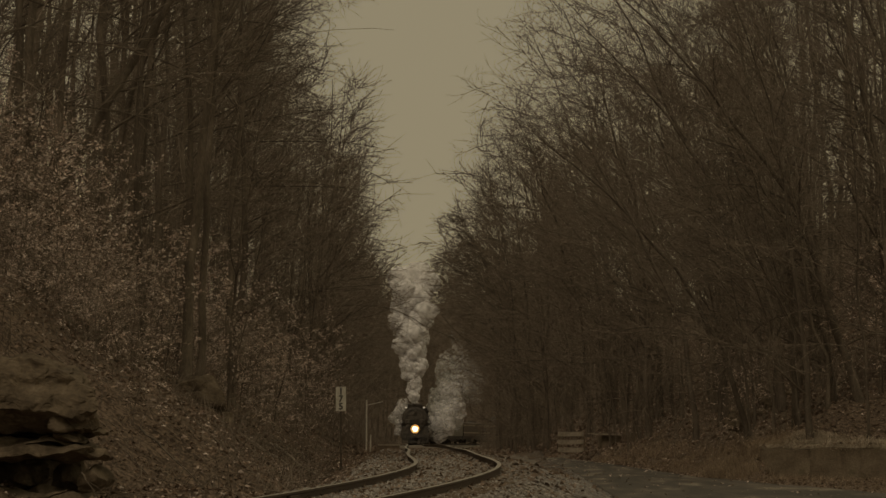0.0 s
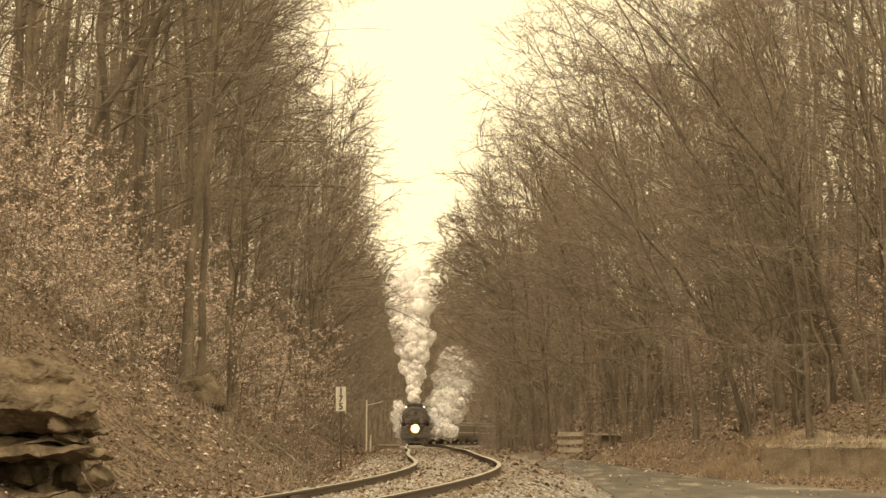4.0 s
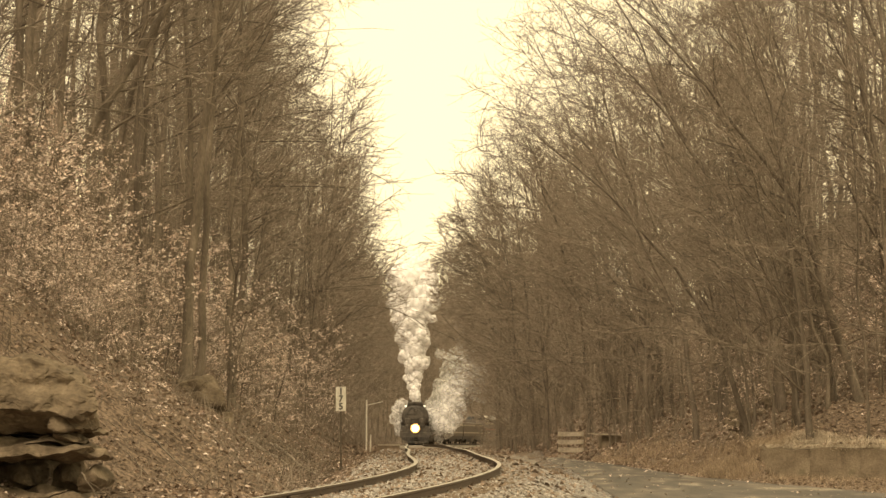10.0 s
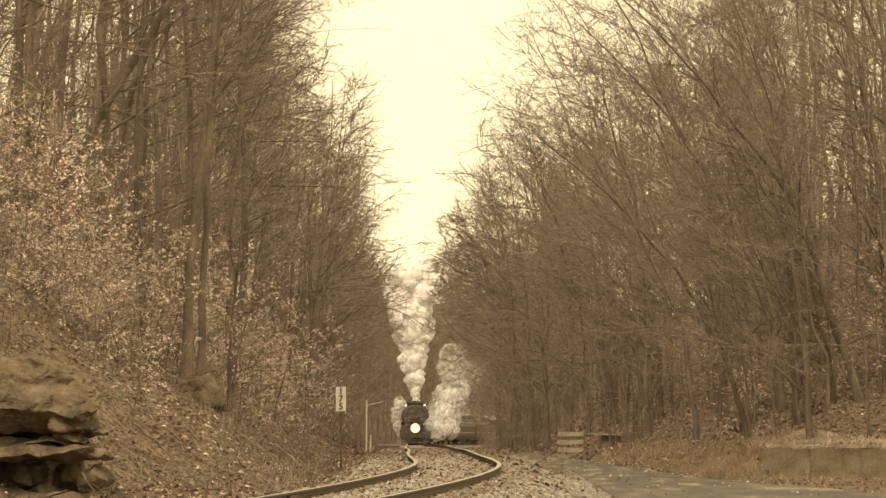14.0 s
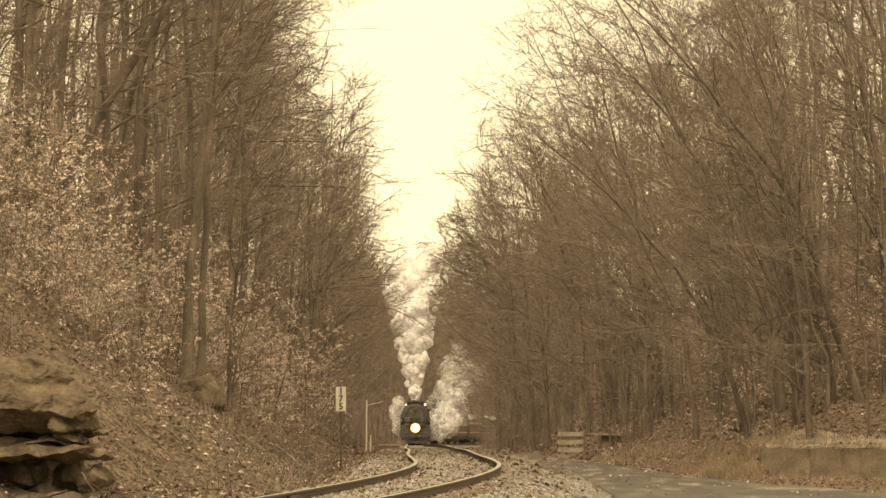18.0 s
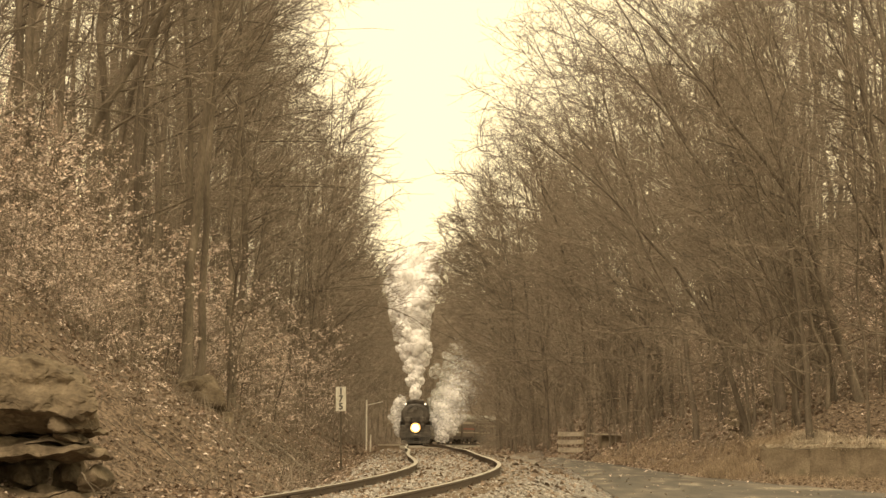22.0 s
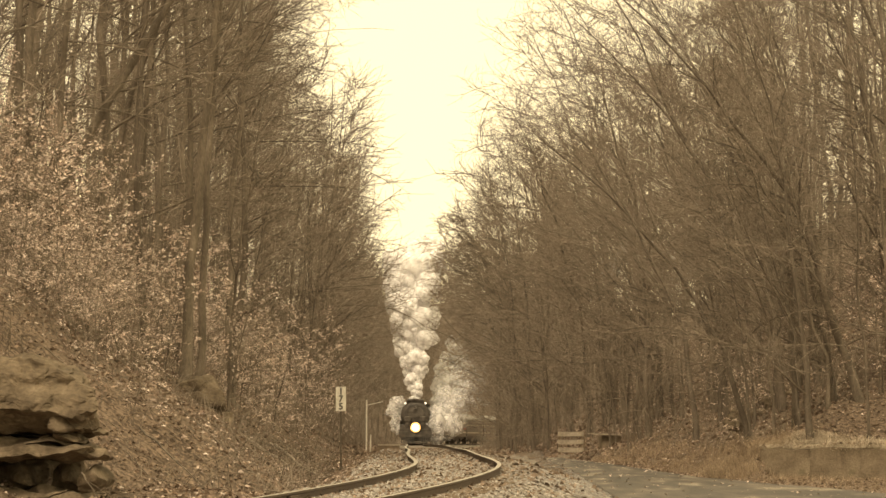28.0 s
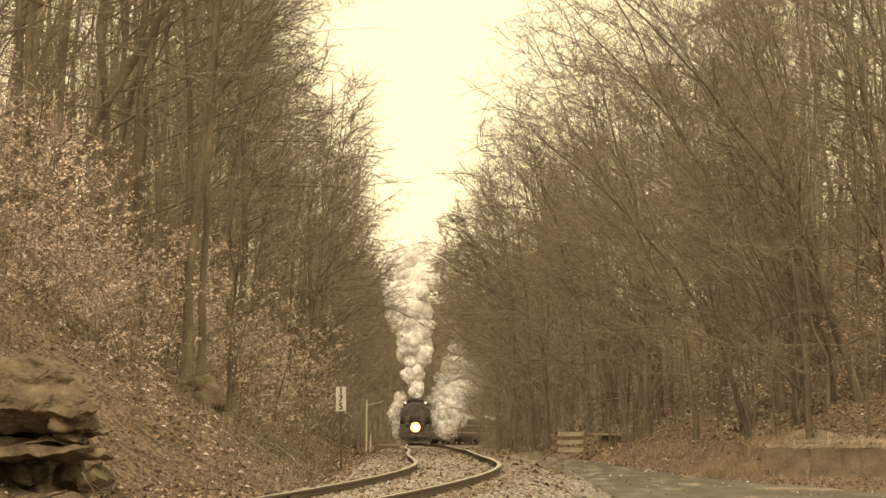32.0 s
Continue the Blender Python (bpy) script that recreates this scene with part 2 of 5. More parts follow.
def plan_x(y):
    yb = np.clip(y, None, 1150)
    return _line(np.minimum(y, 579)) + np.where(y > 579, -0.007 * (y - 579), 0) + np.clip(yb - BEND, 0, None) ** 2 / (2 * RADIUS) + np.clip(y - 1150, 0, None) * 0.56


def plan_z(y):
    return _level(np.minimum(y, 579)) - 0.0052 * np.clip(y - 579, 0, 700)


_grid = np.concatenate([np.arange(-2700, 0, 50.0), np.arange(0, 1200, 0.5), np.arange(1200, 4000, 50.0)])
_gx, _gz = plan_x(_grid), plan_z(_grid)


def track_x(y):
    return np.interp(y, _grid, _gx)


def track_z(y):
    return np.interp(y, _grid, _gz)


def road_near(y):
    return np.interp(y, [-60, 0, 60, 123, 189, 236], [-9.5, -4.0, 1.6, 4.2, 4.75, 4.7])


def road_far(y):
    return np.interp(y, [-60, 0, 131, 141, 150, 163, 206, 240, 262], [24, 19, 11.4, 10.5, 9.6, 8.6, 7.3, 5.8, 4.4])


def toe_right(y):
    """Foot of the bank on the road's side."""
    y = np.asarray(y, float)
    return np.maximum(np.where(y < 262, road_far(y) + np.interp(y, [150, 159.6, 160.4], [9.5, 9.5, 0]), track_x(y) + np.interp(y, [262, 330, 420, 500, 640, 800], [5.2, 4.6, 5.0, 6.4, 8.2, 9.4])), track_x(y) + 4.2)


ROAD_Z = -0.90


def ground_z(x, y):
    x, y = np.asarray(x, float), np.asarray(y, float)
    u = x - track_x(y)
    tz = track_z(y)
    left = np.interp(np.where(-u > 3.1, np.maximum(-u - np.interp(y, [60, 78, 86.5, 93], [5.0, 5.0, 4.0, 0]), 3.1), -u), [0, 1.55, 2.5, 3.1, 4.2, 7, 12, 22, 40, 90, 3000], [-0.125, -0.14, -0.58, -0.62, -0.05, 2.1, 6.2, 16.0, 29.0, 44, 44])
    left = np.where(left > 0, left * np.interp(y, [420, 620], [1, 0.55]), left)
    v = x - toe_right(y)
    # by the wall the bank stands up behind the wall's face; short of the wall's end it runs out in a soft slope
    by_wall = (y > 130) & (y < 170)
    behind = np.where(x > 10.05, y > 160.9 - (np.clip(x, 10.05, 16.3) - 10.05) * 0.3226, np.clip((y - 151) / 10, 0, 1) ** 1.5)
    v = np.where(by_wall, x - road_far(y), v)
    roadside = np.interp(y, [236, 300], [ROAD_Z, -0.8]) - np.where(y > 300, 0, 0) + np.where(y > 236, tz * np.interp(y, [236, 330], [0, 1]), 0)
    up = np.interp(y, [120, 145, 235, 260], [0.5, 1.0, 0.75, 0.3])
    bank = np.where(v > 0, np.interp(v, [0, 1.0, 2.0, 6, 20, 40, 90, 3000], [0, 0.75, 1.0, 3.5, 14.0, 26, 38, 38]) - (1 - up) * np.clip(v, 0, 1) * 0.8, 0)
    bank = np.where(by_wall, bank * behind, bank)
    bank = np.minimum(bank, 1.1 + 0.34 * np.clip(y - 161, 0, None))
    shoulder = np.interp(u, [0, 1.55, 2.6, 4.0], [-0.125, -0.15, -0.48, -0.72]) + tz
    k = np.clip((u - 2.4) / 1.6, 0, 1)
    right = np.where(v > 0, roadside + bank, shoulder * (1 - k) + roadside * k)
    far_rise = np.interp(y, [850, 960, 1100], [0, 3, 6])
    return np.where(u < 0, left + tz, right) + far_rise


def ground_rough(x, y):
    """Small humps outside the track and the road."""
    u = float(x - track_x(y))
    w = min(max((abs(u) - 2.4) / 2.5, 0.0), 1.0)
    if road_near(y) - 0.3 < x < toe_right(y) + 0.2 and y < 262:
        w = 0.0
    if u > 0:
        w *= min(max((y - 161.5) / 5, 0.0), 1.0)
    n = noise.noise((x * 0.35, y * 0.2, 1.0)) * 0.5 + noise.noise((x * 1.1, y * 0.8, 5.0)) * 0.18
    return w * n * min(1.0, 60.0 / max(abs(u), 1))


def ground_many(xs, ys):
    zs = ground_z(xs, ys)
    us = xs - track_x(ys)
    w = np.clip((np.abs(us) - 2.4) / 2.5, 0, 1) * np.minimum(1.0, 60.0 / np.maximum(np.abs(us), 1))
    w[(road_near(ys) - 0.3 < xs) & (xs < toe_right(ys) + 0.2) & (ys < 262)] = 0
    w = np.where(us > 0, w * np.clip((ys - 161.5) / 5, 0, 1), w)
    hump = noise.noise
    n = np.array([hump((x * 0.35, y * 0.2, 1.0)) * 0.5 + hump((x * 1.1, y * 0.8, 5.0)) * 0.18 for x, y in zip(xs.tolist(), ys.tolist())])
    return zs + w * n


def ground_at(x, y):
    return float(ground_z(x, y)) + ground_rough(x, y)


def build_ground():
    us = np.concatenate([[-2600, -900, -300, -120, -70], np.arange(-45, -14, 1.5), np.arange(-14, 20, 0.28), np.arange(20, 46, 1.5), [70, 120, 300, 900, 2600]])
    ys = np.concatenate([[-2600, -700, -200, -60, -20], np.arange(0, 48, 6), np.arange(48, 157.3, 0.8), np.arange(157.6, 163, 0.2), np.arange(163.2, 250, 0.8), np.arange(250, 760, 4), np.arange(760, 1200, 20), [1500, 2200, 3600]])
    verts, faces = [], []
    nu = len(us)
    for y in ys:
        cx = float(track_x(y))
        xs = cx + us
        zs = ground_many(xs, np.full(nu, float(y)))
        verts += list(zip(xs.tolist(), [float(y)] * nu, zs.tolist()))
    for j in range(len(ys) - 1):
        for i in range(nu - 1):
            o = j * nu + i
            faces.append((o, o + 1, o + nu + 1, o + nu))
    me = mesh_of("ground", verts, faces, [M_GROUND, M_BALLAST], True)
    cs = np.repeat((us[:-1] + us[1:])[None, :] / 2, len(ys) - 1, 0).ravel()
    me.polygons.foreach_set("material_index", [1 if -2.1 < c < 4.4 else 0 for c in cs])
    tagged(new("ground", me), "leaf-strewn brown earth of a wooded railway cutting", "ground", kind="structure")


def build_road():
    ys = np.arange(-60, 238, 1.5)
    verts, faces = [], []
    for y in ys:
        a, b = float(road_near(y)), float(road_far(y)) - 0.15
        for k in range(9):
            x = a + (b - a) * k / 8
            verts.append((x + 0.10 * noise.noise((x, y * 0.3, 3)) * (k in (0, 8)), y, ROAD_Z + 0.03 + 0.05 * math.sin(math.pi * k / 8) + 0.012 * noise.noise((x * 0.5, y * 0.2, 8))))
    for j in range(len(ys) - 1):
        for i in range(8):
            o = j * 9 + i
            faces.append((o, o + 1, o + 10, o + 9))
    tagged(new("road", mesh_of("road", verts, faces, M_ROAD, True)), "worn grey asphalt road ending at a barricade", "road", kind="structure")


build_ground()
build_road()


# ---- railway track ----
def build_track():
    track = thing("railway_track", "single curving railway track with shiny worn rails", "railway track", kind="structure")
    ys = np.concatenate([np.arange(20, 240, 1.0), np.arange(240, 850, 5.0)])
    prof = [(-0.037, 0.0), (0.037, 0.0), (0.037, -0.03), (0.012, -0.045), (0.009, -0.14), (0.07, -0.165), (0.07, -0.18), (-0.07, -0.18), (-0.07, -0.165), (-0.009, -0.14), (-0.012, -0.045), (-0.037, -0.03)]
    for side in (-1, 1):
        verts, faces, idx = [], [], []
        for y in ys:
            h = float(track_x(y + 0.5) - track_x(y - 0.5))
            cx, cz = float(track_x(y)), float(track_z(y))
            c, s = 1 / math.hypot(1, h), h / math.hypot(1, h)
            for a, z in prof:
                o = side * 0.7545 + a
                verts.append((cx + o * c, y - o * s, cz + z))
        n = len(prof)
        for j in range(len(ys) - 1):
            for i in range(n):
                faces.append((j * n + i, j * n + (i + 1) % n, (j + 1) * n + (i + 1) % n, (j + 1) * n + i))
                idx.append(1 if i in (0,) else 0)
        me = mesh_of("rail", verts, faces, [M_RAIL, M_RAILTOP], False, idx)
        part("rail", me, None, track, "long steel rail with a polished head")
    bm = box(bmesh.new(), -1.3, 1.3, -0.115, 0.115, -0.16, 0.0, 0.012)
    first = part("sleeper", bm, M_TIE, track)
    y = 50.0
    rng = random.Random(4)
    k = 0
    while y < 215:
        h = math.atan(float(track_x(y + 0.5) - track_x(y - 0.5)))
        m = pose(float(track_x(y)) + rng.uniform(-0.05, 0.05), y, float(track_z(y)) - 0.118, 0, 0, -math.degrees(h) + rng.uniform(-1.5, 1.5))
        ob = first if k == 0 else new("sleeper", first.data)
        ob.parent = track
        ob.matrix_basis = m
        y += 0.56
        k += 1
    # joint bars bolted on the web of the near rails
    for side, y in ((-1, 66.0), (1, 96.0)):
        h = math.atan(float(track_x(y + 0.5) - track_x(y - 0.5)))
        for q in (-1, 1):
            bm = box(bmesh.new(), -0.02, 0.02, -0.45, 0.45, -0.05, 0.05, 0.006)
            for b in range(6):
                rod(bm, (0.02 * q, -0.375 + 0.15 * b, 0), (0.05 * q, -0.375 + 0.15 * b, 0), 0.018, n=6)
            ob = part("joint_bar", bm, M_RAIL, track, "bolted joint bar")
            c = math.cos(h)
            o = side * 0.7545 + 0.045 * q
            ob.matrix_basis = pose(float(track_x(y)) + o * c, y - o * math.sin(h), float(track_z(y)) - 0.095, 0, 0, -math.degrees(h))
    return track


build_track()


# ---- trees ----
def sweep(rng, p, d, length, n, bend, lift):
    """A smooth bough from p along d: one steady turn, a little crookedness, lift towards the sky or droop."""
    d = np.array(d, float)
    turn = rng.normal(0, bend, 3)
    turn[2] += lift
    jog = rng.normal(0, bend * 0.55, (n, 3))
    pts = np.empty((n + 1, 3))
    pts[0] = p
    step = length / n
    for i in range(n):
        d = d + turn + jog[i]
        d /= math.sqrt(d[0] * d[0] + d[1] * d[1] + d[2] * d[2])
        pts[i + 1] = pts[i] + d * step
    return pts


def shoot_way(rng, d, side, lo, hi):
    """Direction of a side shoot: leaves the bough at an acute angle, mostly in the bough's flat spray."""
    d = d / (math.sqrt(d[0] * d[0] + d[1] * d[1] + d[2] * d[2]) + 1e-9)
    a = rng.uniform(lo, hi)
    ph = rng.normal(0, 0.75) + (math.pi if side else 0.0)
    h = math.sqrt(d[0] * d[0] + d[1] * d[1]) + 1e-6
    flat = np.array((d[1] / h, -d[0] / h, 0.0))
    up = np.array((-d[0] * d[2] / h, -d[1] * d[2] / h, h))
    return d * math.cos(a) + (flat * math.cos(ph) + up * math.sin(ph)) * math.sin(a)


def tree_lines(rng, height, girth, lean, limbs, per_limb, per_branch, twig, spread, first=0.25, reach=0.42, lift=0.03, bits=2, curve=1.6, rise=(0.15, 0.95), shoot=1.0, crook=0.010):
    """Skeleton of a bare tree that leans and reaches towards +x: trunk, limbs, branches and twigs in flat feathery sprays."""
    n = 12
    t = np.linspace(0, 1, n + 1)
    wob = np.cumsum(rng.normal(0, crook * height, (n + 1, 2)), axis=0) * 0.6
    wob -= wob[0]
    trunk = np.stack([lean * height * t ** curve + wob[:, 0], wob[:, 1], height * t * math.sqrt(1 - min(lean, 0.6) ** 2 * 0.6)], 1)
    rad = girth * (1 - 0.9 * t) ** 1.25 + 0.01
    rad[0] *= 1.35
    trunk[0, 2] -= 0.4
    woods = [(trunk, rad, 7)]
    fine = []
    for q in range(limbs):
        f = first + (0.99 - first) * ((q + rng.random()) / limbs) ** 0.9
        k = f * n
        i = min(int(k), n - 1)
        p = trunk[i] + (trunk[i + 1] - trunk[i]) * (k - i)
        az = rng.normal(0, spread)
        el = rng.uniform(*rise)
        d = (math.cos(az) * math.cos(el), math.sin(az) * math.cos(el), math.sin(el))
        ln = height * reach * rng.uniform(0.5, 1.1) * (1.15 - 0.75 * f) * min(1.0, 0.3 + 2.4 * f)
        r = max(0.5 * girth * (1 - 0.9 * f), 0.018) * rng.uniform(0.55, 1)
        pts = sweep(rng, p, d, ln, 8, 0.07, lift * rng.uniform(-1.0, 1.3))
        woods.append((pts, np.linspace(r, twig * 1.2, 9), 5))
        for j in range(per_limb):
            g = 0.12 + 0.86 * (j + rng.random()) / per_limb
            i = min(int(g * 8), 7)
            bl = ln * rng.uniform(0.2, 0.5) * (1.2 - 0.65 * g) + 0.2
            dd = shoot_way(rng, pts[i + 1] - pts[i], j % 2, 0.35, 0.95)
            bp = sweep(rng, pts[i] + (pts[i + 1] - pts[i]) * (g * 8 - i), dd, bl, 4, 0.09, 0.03)
            fine.append((bp, np.linspace(max(r * 0.32 * (1 - 0.6 * g), twig * 1.35), twig * 0.9, 5), 3))
            for m in range(per_branch):
                w = min(int((m + rng.random()) / per_branch * 4), 3)
                e = shoot_way(rng, bp[w + 1] - bp[w], m % 2, 0.4, 1.15)
                tp = sweep(rng, bp[w] + (bp[w + 1] - bp[w]) * rng.random(), e, rng.uniform(0.4, 1.25) * (0.65 + 0.02 * height) * shoot, bits, 0.2, 0.05)
                fine.append((tp, np.linspace(twig, twig * 0.5, bits + 1), 3))
    return woods, fine


def make_tree(name, label, rng, bark, group, **kw):
    woods, fine = tree_lines(rng, **kw)
    ob = thing(name, label, "tree", group)
    v, f = tubes(woods[:1])
    part("trunk", mesh_of("trunk", v, f, bark, True), None, ob)
    v, f = tubes(woods[1:] + fine)
    n = sum((len(w[0]) - 1) * w[2] for w in woods[1:])
    part("crown", mesh_of("crown", v, f, [bark, M_TWIG], True, [0] * n + [1] * (len(f) - n)), None, ob, "bare crown of limbs and fine twigs")
    return ob


class Wood:
    """A few grown trees that are set out again and again."""

    def __init__(self, made):
        self.made, self.used, self.turn = made, [False] * len(made), 0

    def put(self, x, y, turn, size=1.0, sink=0.15):
        i = self.turn % len(self.made)
        self.turn += 1
        m = pose(x, y, ground_at(x, y) - sink, 0, 0, turn) @ Matrix.Diagonal((size, size, size, 1))
        if not self.used[i]:
            self.used[i] = True
            self.made[i].matrix_basis = m
            return self.made[i]
        ob = self.made[i].copy()
        scene.collection.objects.link(ob)
        ob.matrix_basis = m
        for c in self.made[i].children:
            k = c.copy()
            scene.collection.objects.link(k)
            k.parent = ob
        return ob


def plant_woods():
    rng = np.random.default_rng(11)
    group = "bare trees along the cutting"
    near = Wood([make_tree("bare_tree", "tall bare grey-barked hardwood on the cutting slope", rng, M_BARK, group,
                           height=rng.uniform(17, 21), girth=rng.uniform(0.06, 0.11), lean=rng.uniform(0.0, 0.16), limbs=20, per_limb=7, per_branch=4,
                           twig=0.008, spread=0.9, first=0.16, reach=0.36, lift=0.03, rise=(0.05, 0.8)) for _ in range(9)])
    arch = Wood([make_tree("leaning_tree", "bare hardwood leaning out over the road with long limbs", rng, M_BARK, group,
                           height=rng.uniform(14, 18), girth=rng.uniform(0.085, 0.125), lean=rng.uniform(0.15, 0.35), curve=2.2, limbs=21, per_limb=8, per_branch=4,
                           twig=0.0085, spread=0.95, first=0.08, reach=0.46, lift=-0.04, rise=(0.1, 1.1), bits=3, crook=0.018) for _ in range(8)])
    back = Wood([make_tree("bare_tree", "bare hardwood standing deeper in the wood", rng, M_BARK, group,
                           height=rng.uniform(16, 20), girth=rng.uniform(0.055, 0.10), lean=rng.uniform(0.0, 0.14), limbs=13, per_limb=6, per_branch=3,
                           twig=0.0105, spread=1.3, first=0.08, reach=0.34, shoot=1.2) for _ in range(6)])
    far = Wood([make_tree("distant_tree", "distant bare hardwood beside the railway", rng, M_BARK, group,
                          height=rng.uniform(17, 20), girth=rng.uniform(0.08, 0.13), lean=rng.uniform(0.0, 0.1), limbs=16, per_limb=6, per_branch=4,
                          twig=0.014, spread=0.9, first=0.06, reach=0.34, shoot=1.3) for _ in range(7)])
    thin = Wood([make_tree("distant_tree", "far-off bare hardwood beyond the bend", rng, M_BARK, group,
                           height=rng.uniform(16, 19), girth=rng.uniform(0.12, 0.17), lean=rng.uniform(0.0, 0.1), limbs=12, per_limb=5, per_branch=3,
                           twig=0.026, spread=0.9, first=0.06, reach=0.34, shoot=1.4) for _ in range(5)])
    pole = Wood([make_tree("young_tree", "slim bare young tree in the wood", rng, M_BARK, "bare young trees",
                           height=rng.uniform(6, 12), girth=rng.uniform(0.03, 0.05), lean=rng.uniform(0.02, 0.2), limbs=13, per_limb=4, per_branch=2,
                           twig=0.0085, spread=1.4, first=0.12, reach=0.36) for _ in range(6)])
    # slope on the left of the track, near stretch
    for y in np.arange(98, 262, 6.2):
        for row in range(4):
            yy = y + rng.uniform(-2.5, 2.5)
            u = (8.4, 11.5, 15.5, 20)[row] + rng.uniform(-1, 1.2)
            if rng.random() < (0.0, 0.12, 0.45, 0.65)[row]:
                continue
            (near if row < 2 else back).put(float(track_x(yy)) - u, yy, rng.normal(0, 25), rng.uniform(0.85, 1.12))
    # bank on the road's side, near stretch
    for y in np.arange(124, 262, 5.6):
        for row in range(4):
            yy = y + rng.uniform(-2.5, 2.5)
            u = (3.0, 6.0, 11, 17)[row] + rng.uniform(-0.8, 1.2)
            x = float(toe_right(yy)) + u
            if rng.random() < (0.05, 0.15, 0.15, 0.35)[row]:
                continue
            (arch if row < 2 else back).put(x, yy, 180 + rng.normal(0, 38), rng.uniform(0.85, 1.1))
    for i in range(8):
        yy = rng.uniform(222, 290)
        arch.put(float(toe_right(yy)) + rng.uniform(1.5, 4.5), yy, 180 + rng.normal(0, 40), rng.uniform(0.8, 1.0))
    for i in range(12):
        yy = rng.uniform(205, 265)
        back.put(rng.uniform(16.5, 24), yy, rng.uniform(0, 360), rng.uniform(0.85, 1.1))
    # far stretch, both sides
    y = 264.0
    while y < 800:
        for row in range(2):
            yy = y + rng.uniform(-4, 4)
            u = (6.0, 10.0)[row] + rng.uniform(-0.7, 1.0)
            (far if yy < 640 else thin).put(float(track_x(min(yy, 640))) - u - float(np.interp(yy, [300, 400, 560], [0, 0.5, 0.3])), yy, rng.normal(0, 25), rng.uniform(0.8, 1.08))
            (far if yy < 470 else thin).put(float(toe_right(yy)) + u - float(np.interp(yy, [262, 300, 390, 460, 560, 700], [5.0, 5.3, 3.4, 1.0, 0.2, 0.5])), yy + rng.uniform(-3, 3), 180 + rng.normal(0, 25), rng.uniform(0.75, 1.05))
        y += 6.5 + (y - 264) * 0.02
    # trees that arch over the line farther off
    over = Wood([make_tree("leaning_tree", "distant bare hardwood arching over the railway", rng, M_BARK, group,
                           height=rng.uniform(13, 16), girth=rng.uniform(0.08, 0.11), lean=rng.uniform(0.3, 0.4), limbs=16, per_limb=7, per_branch=3,
                           twig=0.016, spread=0.7, first=0.5, reach=0.36) for _ in range(4)])
    for y in np.arange(296, 490, 13.0):
        over.put(float(toe_right(y)) + rng.uniform(2.0, 3.3), y + rng.uniform(-4, 4), 180 + rng.normal(0, 18), rng.uniform(0.85, 1.05))
    # closing wood beyond the bend
    for i in range(26):
        thin.put(2 + i * 1.1 + rng.uniform(-1, 1), 795 + rng.uniform(-15, 30), rng.uniform(0, 360), rng.uniform(0.5, 0.75))
    for i in range(46):
        thin.put(-24 + i * 1.15 + rng.uniform(-1, 1), 830 + rng.uniform(-30, 60), rng.uniform(0, 360), rng.uniform(0.55, 0.75))
    for i in range(46):
        yy = rng.uniform(690, 795)
        thin.put(min(rng.uniform(-16, 4), float(track_x(yy)) - 6.5), yy, rng.uniform(0, 360), rng.uniform(0.7, 1.0))
    for i in range(22):
        yy = 600 + 9 * i
        far.put(float(track_x(yy)) - rng.uniform(5.0, 9), yy, rng.uniform(-50, 50), rng.uniform(0.75, 0.95))
    for i in range(54):
        yy = rng.uniform(215, 380)
        back.put(float(toe_right(yy)) + rng.uniform(8, 30), yy, rng.uniform(0, 360), rng.uniform(0.85, 1.2))
    for i in range(22):
        yy = rng.uniform(370, 520)
        thin.put(float(toe_right(yy)) + rng.uniform(6, 25), yy, rng.uniform(0, 360), rng.uniform(0.85, 1.1))
    for i in range(16):
        yy = rng.uniform(225, 345)
        back.put(float(track_x(yy)) - rng.uniform(11, 22), yy, rng.uniform(0, 360), rng.uniform(0.85, 1.15))
    for i in range(46):
        yy = rng.uniform(190, 340)
        pole.put(float(track_x(yy)) - rng.uniform(9, 18), yy, rng.uniform(0, 360), rng.uniform(0.8, 1.2))
    for i in range(6):
        yy = rng.uniform(250, 420)
        back.put(float(track_x(yy)) - rng.uniform(19, 36), yy, rng.uniform(0, 360), rng.uniform(0.85, 1.15))
    # stout trunks that stand out at the wood's edge
    for x, y, h, g, lean, turn in ((-6.15, 120, 18, 0.135, 0.10, 10), (-6.02, 121.5, 17, 0.10, 0.07, 20), (-9.5, 120, 19, 0.12, 0.02, 40), (-9.3, 128, 17, 0.11, 0.42, -12), (-8.0, 126, 18, 0.09, 0.03, 0),
                                   (-7.1, 122, 17, 0.10, 0.03, 30), (-6.6, 131, 17, 0.12, 0.05, -30), (-5.9, 140, 17, 0.11, 0.06, 15), (-10.4, 112, 16, 0.09, 0.16, 10), (-5.6, 134, 16, 0.1, 0.12, 20)):
        ob = make_tree("bare_tree", "stout bare hardwood trunk at the edge of the wood", rng, M_BARK, group, height=h, girth=g, lean=lean, limbs=15, per_limb=6, per_branch=4, twig=0.007, spread=1.3, first=0.4, reach=0.34)
        ob.matrix_basis = pose(x, y, ground_at(x, y) - 0.1, 0, 0, turn)
    ob = make_tree("leaning_tree", "bare hardwood trunk leaning far out over the leafy slope", rng, M_BARK, group, height=15, girth=0.125, lean=0.49, curve=1.05, limbs=12, per_limb=6, per_branch=4, twig=0.007, spread=1.2, first=0.5, reach=0.3)
    ob.matrix_basis = pose(-9.57, 116, ground_at(-9.57, 116) - 0.1, 0, 0, -3)
